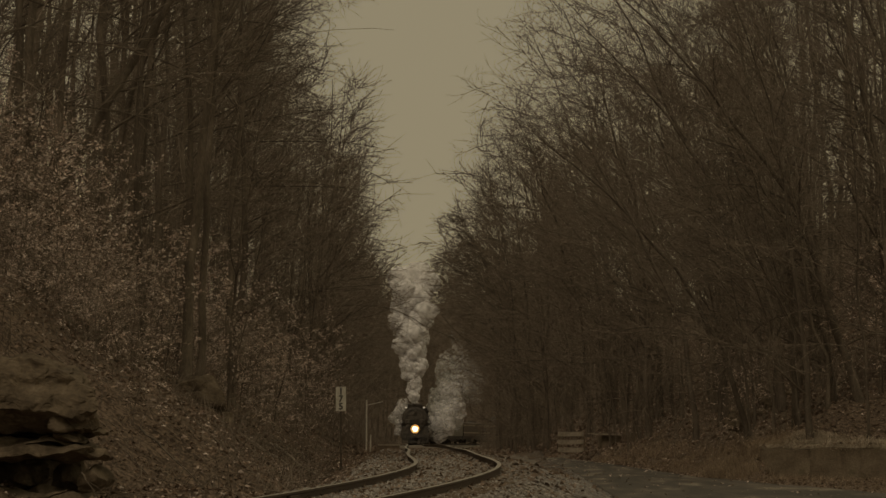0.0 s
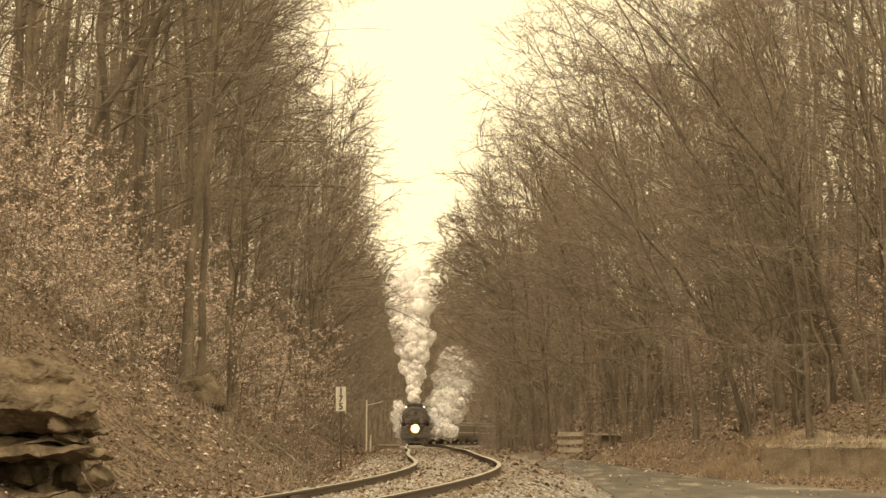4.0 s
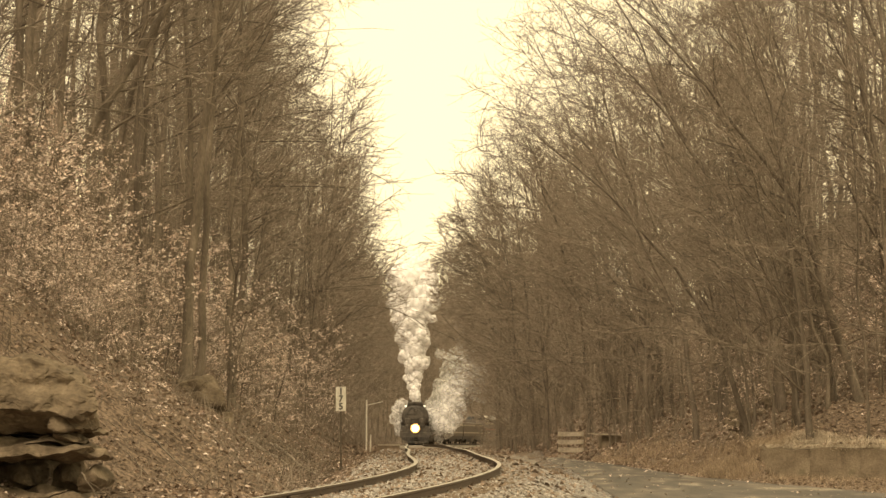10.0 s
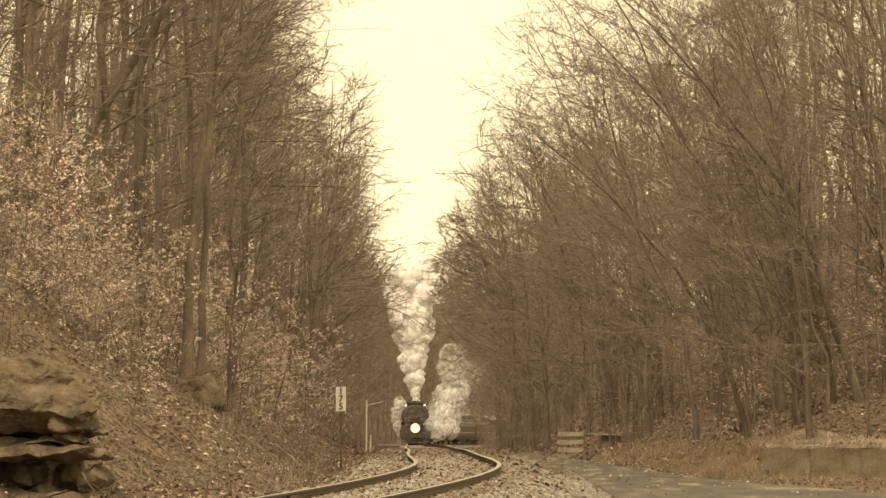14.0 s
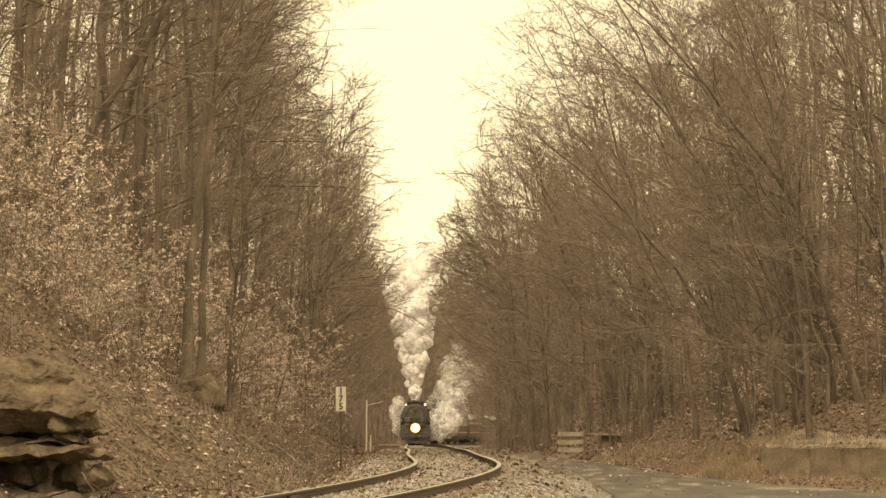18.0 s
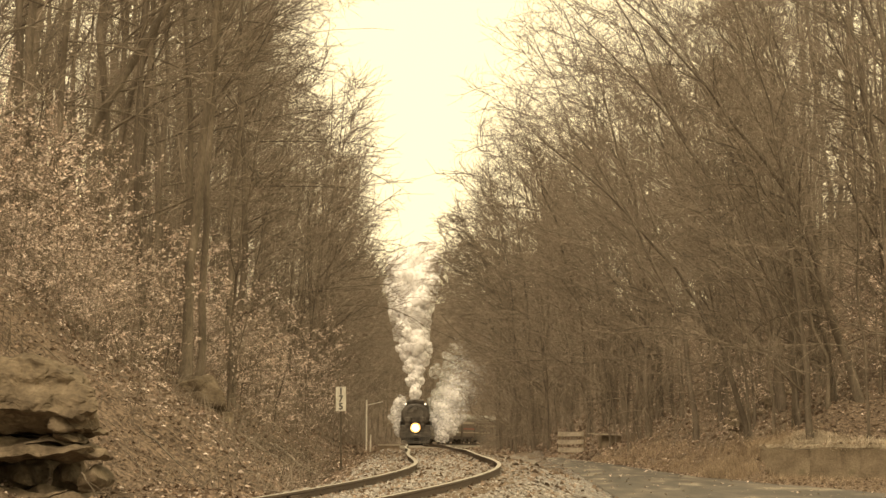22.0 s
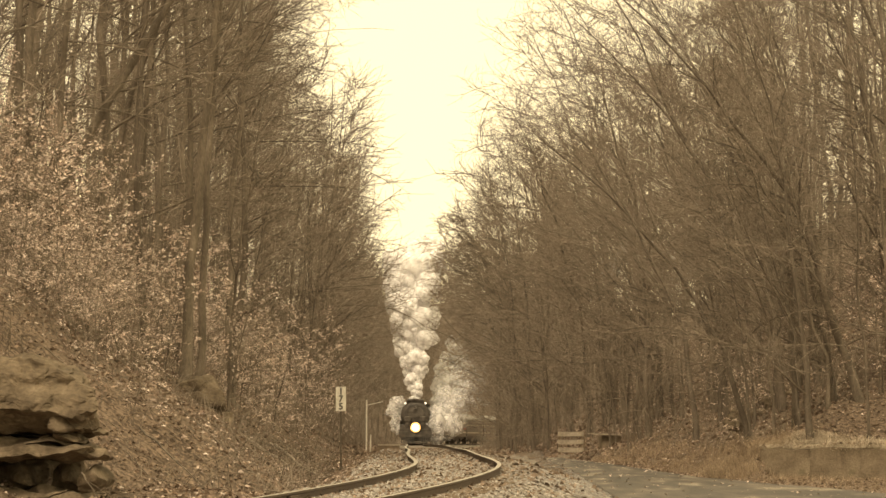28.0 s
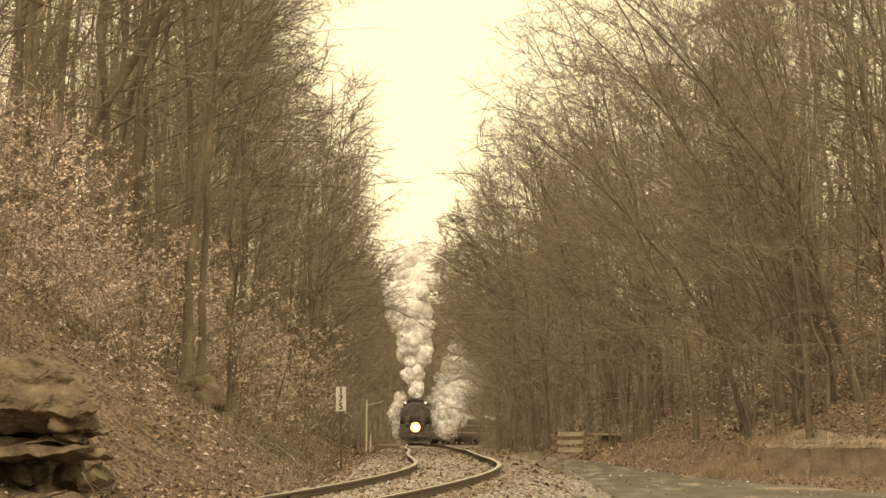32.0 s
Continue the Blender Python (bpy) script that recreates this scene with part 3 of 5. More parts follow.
    for x, y, h, g, lean, turn in ((13.7, 165, 15, 0.15, 0.52, 185), (10.4, 172, 12, 0.11, 0.58, 178), (15.9, 170, 18, 0.15, 0.3, 176), (12.0, 178, 15, 0.13, 0.5, 190),
                                   (9.6, 192, 13, 0.12, 0.45, 175), (17.6, 167, 16, 0.12, 0.25, 180), (11.6, 163.6, 9, 0.06, 0.2, 178),
                                   (12.5, 164.5, 11, 0.07, 0.3, 184), (10.9, 166, 10, 0.06, 0.35, 174), (13.0, 168, 12, 0.08, 0.3, 180)):
        ob = make_tree("leaning_tree", "dark bare trunk arching over the road bank", rng, M_BARK, group, height=h, girth=g, lean=lean, curve=2.1, limbs=18, per_limb=8, per_branch=4, twig=0.007, spread=0.9, first=0.2, reach=0.5, lift=-0.03, crook=0.02)
        ob.matrix_basis = pose(x, y, ground_at(x, y) - 0.1, 0, 0, turn)
    # slim young trees among them
    for i in range(44):
        yy = rng.uniform(105, 300)
        pole.put(float(track_x(yy)) - rng.uniform(5, 15), yy, rng.uniform(-60, 60), rng.uniform(0.8, 1.1))
    for i in range(86):
        yy = rng.uniform(140, 340)
        pole.put(float(toe_right(yy)) + rng.uniform(0.6, 9), yy, 180 + rng.uniform(-60, 60), rng.uniform(0.7, 1.1))


def leaf_cloud(rng, centres, spread, count, size, flat=0.5):
    """Many small curled leaves about some twig points: two triangles each, folded on the midrib."""
    verts, faces = [], []
    for _ in range(count):
        c = centres[rng.integers(len(centres))] + rng.normal(0, spread, 3) * np.array((1, 1, 0.6))
        a = rng.normal(0, 1, 3) * np.array((1, 1, flat))
        a /= np.linalg.norm(a)
        b = np.cross(a, rng.normal(0, 1, 3) * (flat, flat, 1))
        b /= np.linalg.norm(b) + 1e-6
        nrm = np.cross(a, b)
        s = size * rng.uniform(0.6, 1.25)
        o = len(verts)
        verts += [tuple(c - a * s), tuple(c + b * s * 0.55 + nrm * s * 0.25), tuple(c + a * s), tuple(c - b * s * 0.55 + nrm * s * 0.25)]
        faces += [(o, o + 1, o + 2), (o, o + 2, o + 3)]
    return verts, faces


def plant_saplings():
    rng = np.random.default_rng(23)
    made = []
    for _ in range(8):
        h = rng.uniform(3.6, 6.0)
        woods, fine = tree_lines(rng, height=h, girth=0.022, lean=rng.uniform(0, 0.4), limbs=15, per_limb=5, per_branch=2, twig=0.0045, spread=2.2, first=0.10, reach=0.5, lift=-0.04, rise=(0.0, 0.6), shoot=0.8)
        ob = thing("beech_sapling", "young beech still holding pale dry leaves", "sapling", "leafy beech saplings")
        v, f = tubes(woods[:1])
        part("stem", mesh_of("stem", v, f, M_BARK, True), None, ob)
        v, f = tubes(woods[1:] + fine)
        tagged(part("branch_work", mesh_of("branch_work", v, f, M_TWIG, True), None, ob), kind="stuff")
        sprays = [fine[k][0] for k in rng.permutation(len(fine))[:70]]
        pts = np.concatenate([q[0] + (q[-1] - q[0]) * np.linspace(0.1, 1.05, 7)[:, None] for q in sprays])
        v, f = leaf_cloud(rng, pts, 0.045, 560, 0.06, 0.42)
        tagged(part("leaves", mesh_of("leaves", v, f, M_LEAF), None, ob, "pale tan dry leaves"), kind="stuff")
        made.append(ob)
    wood = Wood(made)
    for i in range(70):
        yy = rng.uniform(95, 190)
        u = min(3.6 + rng.gamma(2.0, 1.8), 9.5)
        if yy < 121 and u > 4.2 and u < 6.2:
            continue
        wood.put(float(track_x(yy)) - u - 0.6, yy, rng.uniform(0, 360), rng.uniform(0.4, 0.8) * float(np.interp(u, [5, 9.5], [1, 0.7])))
    for i in range(38):
        yy = rng.uniform(94, 130)
        wood.put(float(track_x(yy)) - rng.uniform(6.4, 11.5), yy, rng.uniform(0, 360), rng.uniform(0.4, 0.85))
    for i in range(18):
        yy = rng.uniform(91, 102)
        wood.put(float(track_x(yy)) - rng.uniform(5.8, 8.6), yy, rng.uniform(0, 360), rng.uniform(0.28, 0.48))
    for i in range(20):
        yy = rng.uniform(190, 330)
        wood.put(float(track_x(yy)) - rng.uniform(4.2, 8), yy, rng.uniform(0, 360), rng.uniform(0.5, 0.9))
    for i in range(20):
        yy = rng.uniform(150, 300)
        wood.put(float(toe_right(yy)) + rng.uniform(3, 12), yy, rng.uniform(0, 360), rng.uniform(0.4, 0.7))
    for x, y, size in ((14.3, 166, 1.0), (15.2, 172, 1.1), (14.9, 168, 0.7), (10.6, 179, 0.5), (11.2, 182, 0.55), (13.2, 171, 0.5)):
        wood.put(x, y, rng.uniform(0, 360), size)


def scatter(name, label, category, mat, count, area, size, rng, stone=False, lift=0.0):
    """Loose leaves or stones lying on the ground, as one sheet of stuff."""
    xs, ys = area(rng, count)
    zs = ground_many(xs, ys) + lift
    sz = size * rng.uniform(0.55, 1.35, count)
    a = rng.uniform(0, 6.28, count)
    ca, sa = np.cos(a), np.sin(a)
    base = np.stack([xs, ys, zs], 1)
    if stone:
        corner = np.array(((1, 0, 0), (0, 1, 0), (-1, 0, 0), (0, -1, 0), (0, 0, 1), (0.2, 0.1, -1)))
        p = corner[None] * (rng.uniform(0.6, 1.0, (count, 6)) * sz[:, None])[:, :, None]
        v = np.stack([p[:, :, 0] * ca[:, None] - p[:, :, 1] * sa[:, None], p[:, :, 0] * sa[:, None] + p[:, :, 1] * ca[:, None], p[:, :, 2] * 0.75 + sz[:, None] * 0.3], 2) + base[:, None]
        tri = np.array([t for i in range(4) for t in ((i, (i + 1) % 4, 4), ((i + 1) % 4, i, 5))])
        k = 6
    else:
        up = rng.uniform(-0.2, 1.1, count) * (0.25 if lift else 1.0)
        ax = np.stack([ca, sa, rng.uniform(-0.25, 0.25, count)], 1) * sz[:, None]
        bx = np.stack([-sa * np.cos(up), ca * np.cos(up), np.sin(up)], 1) * sz[:, None] * 0.6
        c = base.copy()
        c[:, 2] += sz * 0.4 * np.abs(np.sin(up)) + 0.015
        curl = np.zeros((count, 3))
        curl[:, 2] = sz * rng.uniform(0.1, 0.5, count)
        v = np.stack([c - ax, c + bx + curl, c + ax, c - bx + curl], 1)
        tri = np.array(((0, 1, 2), (0, 2, 3)))
        k = 4
    faces = (tri[None] + (np.arange(count) * k)[:, None, None]).reshape(-1, 3)
    tagged(new(name, mesh_of(name, v.reshape(-1, 3).tolist(), faces.tolist(), mat)), label, category, kind="stuff")


def noise_patch(xs, ys):
    return np.array([noise.noise((x * 0.9, y * 0.35, 2.0)) for x, y in zip(xs.tolist(), ys.tolist())])


def strew():
    rng = np.random.default_rng(5)

    def left_slope(r, n):
        y = 60 + 170 * r.random(n) ** 1.6
        return track_x(y) - 2.0 - 12.0 * r.random(n) ** 1.15, y

    def between(r, n):
        y = 54 + 130 * r.random(n) ** 1.4
        return track_x(y) + r.uniform(-2.3, 2.2, n), y

    def roadside(r, n):
        y = 79 + 157 * r.random(n) ** 1.4
        a, b = track_x(y) + 1.0, np.maximum(road_near(y) + 0.1, track_x(y) + 2.0)
        return a + (b - a) * r.random(n), y

    def right_bank(r, n):
        y = 125 + 170 * r.random(n)
        return toe_right(y) - 0.3 + 15 * r.random(n) ** 1.3, y

    def on_road(r, n):
        y = 100 + 130 * r.random(n)
        return road_near(y) + (road_far(y) - road_near(y)) * r.random(n) ** 0.8, y

    scatter("leaf_litter", "dry brown leaves covering the slope beside the track", "leaf litter", M_LITTER, 135000, left_slope, 0.047, rng)
    scatter("leaf_litter", "pale bleached leaves among the brown ones on the slope", "leaf litter", M_LEAF, 26000, left_slope, 0.05, rng)
    scatter("leaf_litter", "dry leaves caught between the rails", "leaf litter", M_LITTER, 9000, between, 0.036, rng)
    scatter("ballast_stones", "loose grey-brown ballast stones around the rails", "ballast", M_STONE, 44000, between, 0.03, rng, True)
    scatter("gravel", "pale gravel shoulder between track and road", "gravel", M_STONE, 62000, roadside, 0.03, rng, True)
    scatter("leaf_litter", "dry leaves on the gravel shoulder", "leaf litter", M_LITTER, 700, roadside, 0.06, rng)
    def wall_foot(r, n):
        x = 9.4 + 8 * r.random(n)
        lo = 131 + (11.4 - x) * 9.5
        return x, np.maximum(lo, 128) + (160.3 - np.maximum(lo, 128)) * r.random(n) ** 0.7

    scatter("leaf_litter", "pale leaves strewn between road and wall", "leaf litter", M_LITTER, 2600, wall_foot, 0.05, rng)
    scatter("leaf_litter", "pale dry leaves on the wooded bank", "leaf litter", M_LITTER, 70000, right_bank, 0.07, rng)
    scatter("leaf_litter", "bleached dry leaves lying thick on the wooded bank", "leaf litter", M_LEAF, 34000, right_bank, 0.048, rng)
    scatter("leaf_litter", "a few fallen leaves on the asphalt", "leaf litter", M_LEAF, 320, on_road, 0.065, rng, lift=0.05)

    def far_sides(r, n):
        y = 225 + 420 * r.random(n) ** 1.2
        side = r.random(n) < 0.5
        off = 2.2 + 7 * r.random(n) ** 1.2
        return np.where(side, track_x(y) - off, np.maximum(track_x(y) + off, np.where(y < 262, road_far(y), -99))), y

    scatter("leaf_litter", "dry leaves on the far banks of the cutting", "leaf litter", M_LITTER, 20000, far_sides, 0.13, rng)

    # thin leafless brush along the foot of both banks
    n = 3400
    xs, ys = far_sides(rng, n)
    ys = 165 + (ys - 225) * 1.5
    xs = np.where(rng.random(n) < 0.5, track_x(ys) - 3.6 - 4 * rng.random(n), toe_right(ys) + 0.4 + 6 * rng.random(n))
    zs = ground_many(xs, ys)
    stems = []
    for x, y, z in zip(xs, ys, zs):
        h = rng.uniform(0.4, 2.2)
        lean = rng.normal(0, 0.4, 2) * h
        stems.append((np.array(((x, y, z - 0.05), (x + lean[0] * 0.4, y + lean[1] * 0.4, z + h * 0.5), (x + lean[0], y + lean[1], z + h))), np.array((0.006, 0.005, 0.003)) * (1 + y / 250), 3))
    # bramble stems and thin sticks standing and lying on the near slope
    for _ in range(1500):
        y = 87 + 55 * rng.random() ** 1.3
        x = float(track_x(y)) - 2.6 - 8 * rng.random()
        z = ground_at(x, y)
        h = rng.uniform(0.15, 1.1)
        lean = rng.normal(0, 0.7, 2) * h
        stems.append((np.array(((x, y, z - 0.03), (x + lean[0] * 0.35, y + lean[1] * 0.35, z + h * 0.55), (x + lean[0], y + lean[1], z + h * rng.uniform(0.5, 1)))), np.array((0.007, 0.006, 0.003)), 3))
    for _ in range(70):
        y = 87 + 50 * rng.random() ** 1.2
        x = float(track_x(y)) - 2.6 - 5 * rng.random()
        a, ln = rng.normal(0.5, 0.9), rng.uniform(0.4, 1.8)
        ends = [(x + math.cos(a) * ln * k, y - math.sin(a) * ln * k * 2) for k in (0, 0.5, 1)]
        stems.append((np.array([(p, q, ground_at(p, q) + 0.06 + 0.05 * rng.random()) for p, q in ends]), np.array((1.0, 0.8, 0.4)) * rng.uniform(0.008, 0.018), 4))
    v, f = tubes(stems)
    tagged(new("brush", mesh_of("brush", v, f, M_TWIG, True)), "thin leafless brush at the foot of the banks", "brush", kind="stuff")

    # dead grass on the bank above the wall and along the road
    n = 34000
    ys = np.where(rng.random(n) < 0.35, rng.uniform(157.0, 163, n), 124 + 96 * rng.random(n))
    xs = np.where(ys < 160, road_far(ys) + 6.5 * rng.random(n), toe_right(ys) + rng.normal(0.75, 0.85, n))
    keep = (xs > road_far(ys) - 0.25) & (xs < 18) & ((ys > 160.4) | (xs < 9.8) | (rng.random(n) < 0.4))
    xs, ys = xs[keep], ys[keep]
    zs = ground_many(xs, ys)
    n = len(xs)
    h = rng.uniform(0.1, 0.55, n) * np.where(noise_patch(xs, ys) > 0, 1.25, 0.6) * np.where((ys < 160.4) & (xs > 9.8), 0.4, 1.0) * np.interp(ys, [165, 190], [1.0, 0.6])
    a = rng.uniform(0, 6.28, n)
    lean = rng.normal(0, 0.45, (n, 2)) * h[:, None]
    w = 0.006
    root = np.stack([xs, ys, zs - 0.03], 1)
    side = np.stack([np.cos(a), np.sin(a), np.zeros(n)], 1) * w
    mid = root + np.stack([lean[:, 0] * 0.4, lean[:, 1] * 0.4, h * 0.65], 1)
    tip = root + np.stack([lean[:, 0] * 1.5, lean[:, 1] * 1.5, h], 1)
    v = np.stack([root - side, root + side, mid + side * 0.7, mid - side * 0.7, tip], 1)
    f = (np.array(((0, 1, 2), (0, 2, 3), (3, 2, 4)))[None] + (np.arange(n) * 5)[:, None, None]).reshape(-1, 3)
    tagged(new("dead_grass", mesh_of("dead_grass", v.reshape(-1, 3).tolist(), f.tolist(), M_GRASS)), "dead straw-coloured grass on the road bank", "grass", kind="stuff")

    # pale flattened straw on top of the wall, hanging over its edge
    n = 9000
    xs = rng.uniform(10.1, 17.5, n)
    edge = 160.6 - (xs - 10.05) * 0.323
    ys = edge + 0.08 + 1.9 * rng.random(n) ** 1.3
    zs = np.where(ys < edge + 0.5, ROAD_Z + 0.96, np.maximum(ground_many(xs, ys), ROAD_Z + 0.92))
    h = rng.uniform(0.15, 0.45, n)
    a = rng.uniform(0, 6.28, n)
    root = np.stack([xs, ys, zs], 1)
    side = np.stack([np.cos(a), np.sin(a), np.zeros(n)], 1) * 0.007
    out = rng.normal(0, 0.6, (n, 2)) * h[:, None]
    out[:, 1] -= 0.35 * h
    mid = root + np.stack([out[:, 0] * 0.6, out[:, 1] * 0.6, h * 0.38], 1)
    tip = root + np.stack([out[:, 0] * 1.5, out[:, 1] * 1.5, h * rng.uniform(-0.25, 0.6, n)], 1)
    v = np.stack([root - side, root + side, mid + side * 0.8, mid - side * 0.8, tip], 1)
    f = (np.array(((0, 1, 2), (0, 2, 3), (3, 2, 4)))[None] + (np.arange(n) * 5)[:, None, None]).reshape(-1, 3)
    tagged(new("dead_grass", mesh_of("dead_grass", v.reshape(-1, 3).tolist(), f.tolist(), M_STRAW)), "pale flattened straw on top of the wall", "grass", kind="stuff")


# ---- rocks, wall, signs ----
def make_rock(name, label, x, y, z, sx, sy, sz, seed, group="boulders of the cutting", turn=0.0, planes=13, rough=1.5, cuts=(), bedding=1.0):
    """A broken sandstone block: a many-sided body with chips, pits and bedding cracks; cuts are (nx, ny, nz, reach) broken faces."""
    rng = np.random.default_rng(int(seed * 10))
    nrm = rng.normal(0, 1, (planes, 3))
    nrm[:6] = np.array(((1, 0.1, 0.15), (-1, 0.1, 0.1), (0.1, 1, 0), (0.05, -1, 0.25), (0.1, 0, 1), (0, 0.1, -1)))
    hs = np.concatenate([np.full(6, 0.92), rng.uniform(0.92, 1.12, planes - 6)])
    if cuts:
        nrm = np.concatenate([nrm, np.array(cuts)[:, :3]])
        hs = np.concatenate([hs, np.array(cuts)[:, 3]])
    nrm /= np.linalg.norm(nrm, axis=1)[:, None]
    bm = bmesh.new()
    bmesh.ops.create_icosphere(bm, subdivisions=6 if sx > 0.7 else 5, radius=1.0)
    off = Vector((seed, seed * 0.7, 0))
    for v in bm.verts:
        d = np.array(v.co)
        dots = nrm @ d
        r = float(np.min(np.where(dots > 0.05, hs / np.maximum(dots, 0.05), 9.0)))
        p = Vector(d * min(r, 1.5))
        q = Vector((p.x * sx, p.y * sy, p.z * sz))
        n = 0.13 * noise.noise(q * 1.2 + off) + 0.06 * noise.noise(q * 3.5 + off) + 0.035 * noise.noise(q * 9.0 + off) + 0.014 * noise.noise(q * 24.0 + off)
        bed = q.z * 4.5 + 0.9 * noise.noise(Vector((q.x * 0.8, q.y * 0.8, seed)))
        fr = bed - math.floor(bed)
        crack = math.exp(-((fr - 0.5) / 0.04) ** 2) * max(0.0, noise.noise(q * 1.4 + off * 2) - 0.05) * 0.3 * bedding
        joint = q.x * 2.1 + 0.5 * noise.noise(q * 1.1 + off)
        fj = joint - math.floor(joint)
        crack += math.exp(-((fj - 0.5) / 0.025) ** 2) * max(0.0, noise.noise(q * 1.3 - off)) * 0.12
        v.co = q * (1 + n * rough - crack)
        v.co.z += 0.11 * noise.noise(Vector((q.x * 1.7 + seed, q.y * 1.7, 0))) + 0.05 * noise.noise(Vector((q.x * 5.0, q.y * 5.0, seed + q.z)))
        v.co.y += 0.12 * noise.noise(Vector((q.x * 2.3, seed, q.z * 4.0)))
    ob = part(name, bm, M_ROCK, None, smooth=False)
    tagged(ob, label, "rock", group)
    ob.matrix_basis = pose(x, y, z, 0, 0, turn)
    return ob


def rocks():
    # outcrop at the foot of the left slope: a big slab on thin ledges over dark hollows
    for label, x, y, z, sx, sy, sz, seed, turn, cuts in (
            ("large pale sandstone slab overhanging dark ledges", -7.42, 86.3, 1.48, 1.42, 1.4, 0.66, 3.1, 3, ((0.85, -0.1, 0.5, 0.98), (0.25, -0.75, 0.5, 1.12))),
            ("broken slab end at the slab's lower corner", -6.25, 85.6, 1.08, 0.42, 0.5, 0.24, 5.3, 8, ((0.7, 0, 0.7, 0.8),)),
            ("thin cracked slab lying on the broken corner", -6.22, 85.5, 1.42, 0.26, 0.4, 0.14, 6.1, -10, ()),
            ("thin dark ledge deep under the big slab", -7.0, 86.7, 0.84, 1.2, 0.8, 0.08, 9.7, 2, ()),
            ("thin sandstone ledge under the big slab", -6.95, 86.2, 0.68, 1.0, 0.8, 0.08, 7.7, -4, ()),
            ("small loose stone wedged between ledges", -6.35, 85.5, 0.74, 0.24, 0.3, 0.07, 27.7, 6, ()),
            ("jutting sandstone ledge over a dark hollow", -6.85, 85.9, 0.50, 1.1, 1.0, 0.13, 17.7, -3, ((0.2, -0.8, -0.5, 0.9),)),
            ("broken end of the jutting ledge", -5.88, 85.6, 0.50, 0.24, 0.4, 0.10, 33.1, 14, ()),
            ("rounded sandstone block in the hollow", -6.34, 86.2, 0.10, 0.27, 0.4, 0.27, 12.4, 20, ()),
            ("dark sandstone block at the back of the hollow", -7.2, 86.6, 0.08, 0.42, 0.5, 0.26, 15.4, 40, ()),
            ("dark broad stone at the foot of the outcrop", -6.95, 86.2, -0.42, 1.05, 0.9, 0.30, 41.0, -12, ()),
            ("small dark stone at the foot of the outcrop", -6.78, 85.9, -0.2, 0.2, 0.3, 0.13, 43.0, 30, ()),
            ("pale wedge of sandstone leaning by the outcrop", -5.83, 85.6, 0.08, 0.24, 0.3, 0.24, 19.0, -25, ((0.7, 0, 0.7, 0.62),)),
            ("rock face behind the hollows", -8.1, 88.4, 0.3, 1.7, 1.0, 1.3, 22.2, 5, ())):
        make_rock("sandstone_boulder", label, x, y, z, sx, sy, sz, seed, turn=turn, rough=1.7 if sx < 0.7 else 0.85, planes=22 if sx < 0.7 else 13, cuts=cuts, bedding=0.45 if sz > 0.5 else 1.0)
    for label, x, y, sx, sy, sz, seed, turn in (("mossy square boulder lodged in the leafy slope", -5.8, 119.0, 0.55, 0.5, 0.45, 52.0, 15),
                                                ("broken stone beside the lodged boulder", -5.2, 118.4, 0.26, 0.3, 0.2, 26.0, 50),
                                                ("grey boulder among leaves on the bank", 11.2, 186.0, 0.85, 0.8, 0.4, 31.0, 30),
                                                ("low grey boulder on the wooded bank", 12.6, 190.0, 0.7, 0.8, 0.4, 37.0, 70)):
        make_rock("sandstone_boulder", label, x, y, ground_at(x, y) + sz * 0.35, sx, sy, sz, seed, turn=turn)


def stick(name, label, p, q, r, mat, category="fallen branch", group="fallen branches"):
    rng = np.random.default_rng(int(abs(p[0] * 100)) + 3)
    p, q = np.array(p, float), np.array(q, float)
    t = np.linspace(0, 1, 9)[:, None]
    pts = p + (q - p) * t
    pts[1:-1] += rng.normal(0, min(0.03, r * 0.5), (7, 3))
    v, f = tubes([(pts, np.linspace(r, r * 0.45, 9), 7)])
    tagged(new(name, mesh_of(name, v, f, mat, True)), label, category, group)


def on_slope(x, y, up=0.08):
    return (x, y, ground_at(x, y) + up)


def fallen_wood():
    stick("fallen_branch", "dark fallen branch lying down the leafy slope", on_slope(-6.1, 110), on_slope(-4.0, 103), 0.06, M_BARK)
    stick("fallen_branch", "pale fallen branch on the slope", on_slope(-5.6, 124), on_slope(-3.4, 112), 0.045, M_BARK_PALE)
    stick("fallen_branch", "long fallen pole below the trees", on_slope(-5.0, 133), on_slope(-2.9, 118), 0.06, M_BARK_PALE)
    stick("fallen_branch", "thin dark stick on the leaf litter", on_slope(-6.4, 101), on_slope(-4.9, 96), 0.035, M_BARK)
    stick("fallen_branch", "short pale pole leaning against the outcrop", (-6.06, 84.9, 0.16), (-5.72, 84.6, -0.30), 0.016, M_BARK)
    stick("fallen_branch", "thin stick lying by the wedge of stone", (-5.95, 84.7, 0.02), (-5.5, 84.9, -0.26), 0.011, M_BARK)
    stick("fallen_branch", "long dark branch in the leaves below the slope", on_slope(-5.5, 92), on_slope(-4.2, 88, 0.1), 0.025, M_BARK)
    stick("fallen_branch", "broken limb on the wooded bank", on_slope(12.5, 190), on_slope(10.2, 184), 0.06, M_BARK)


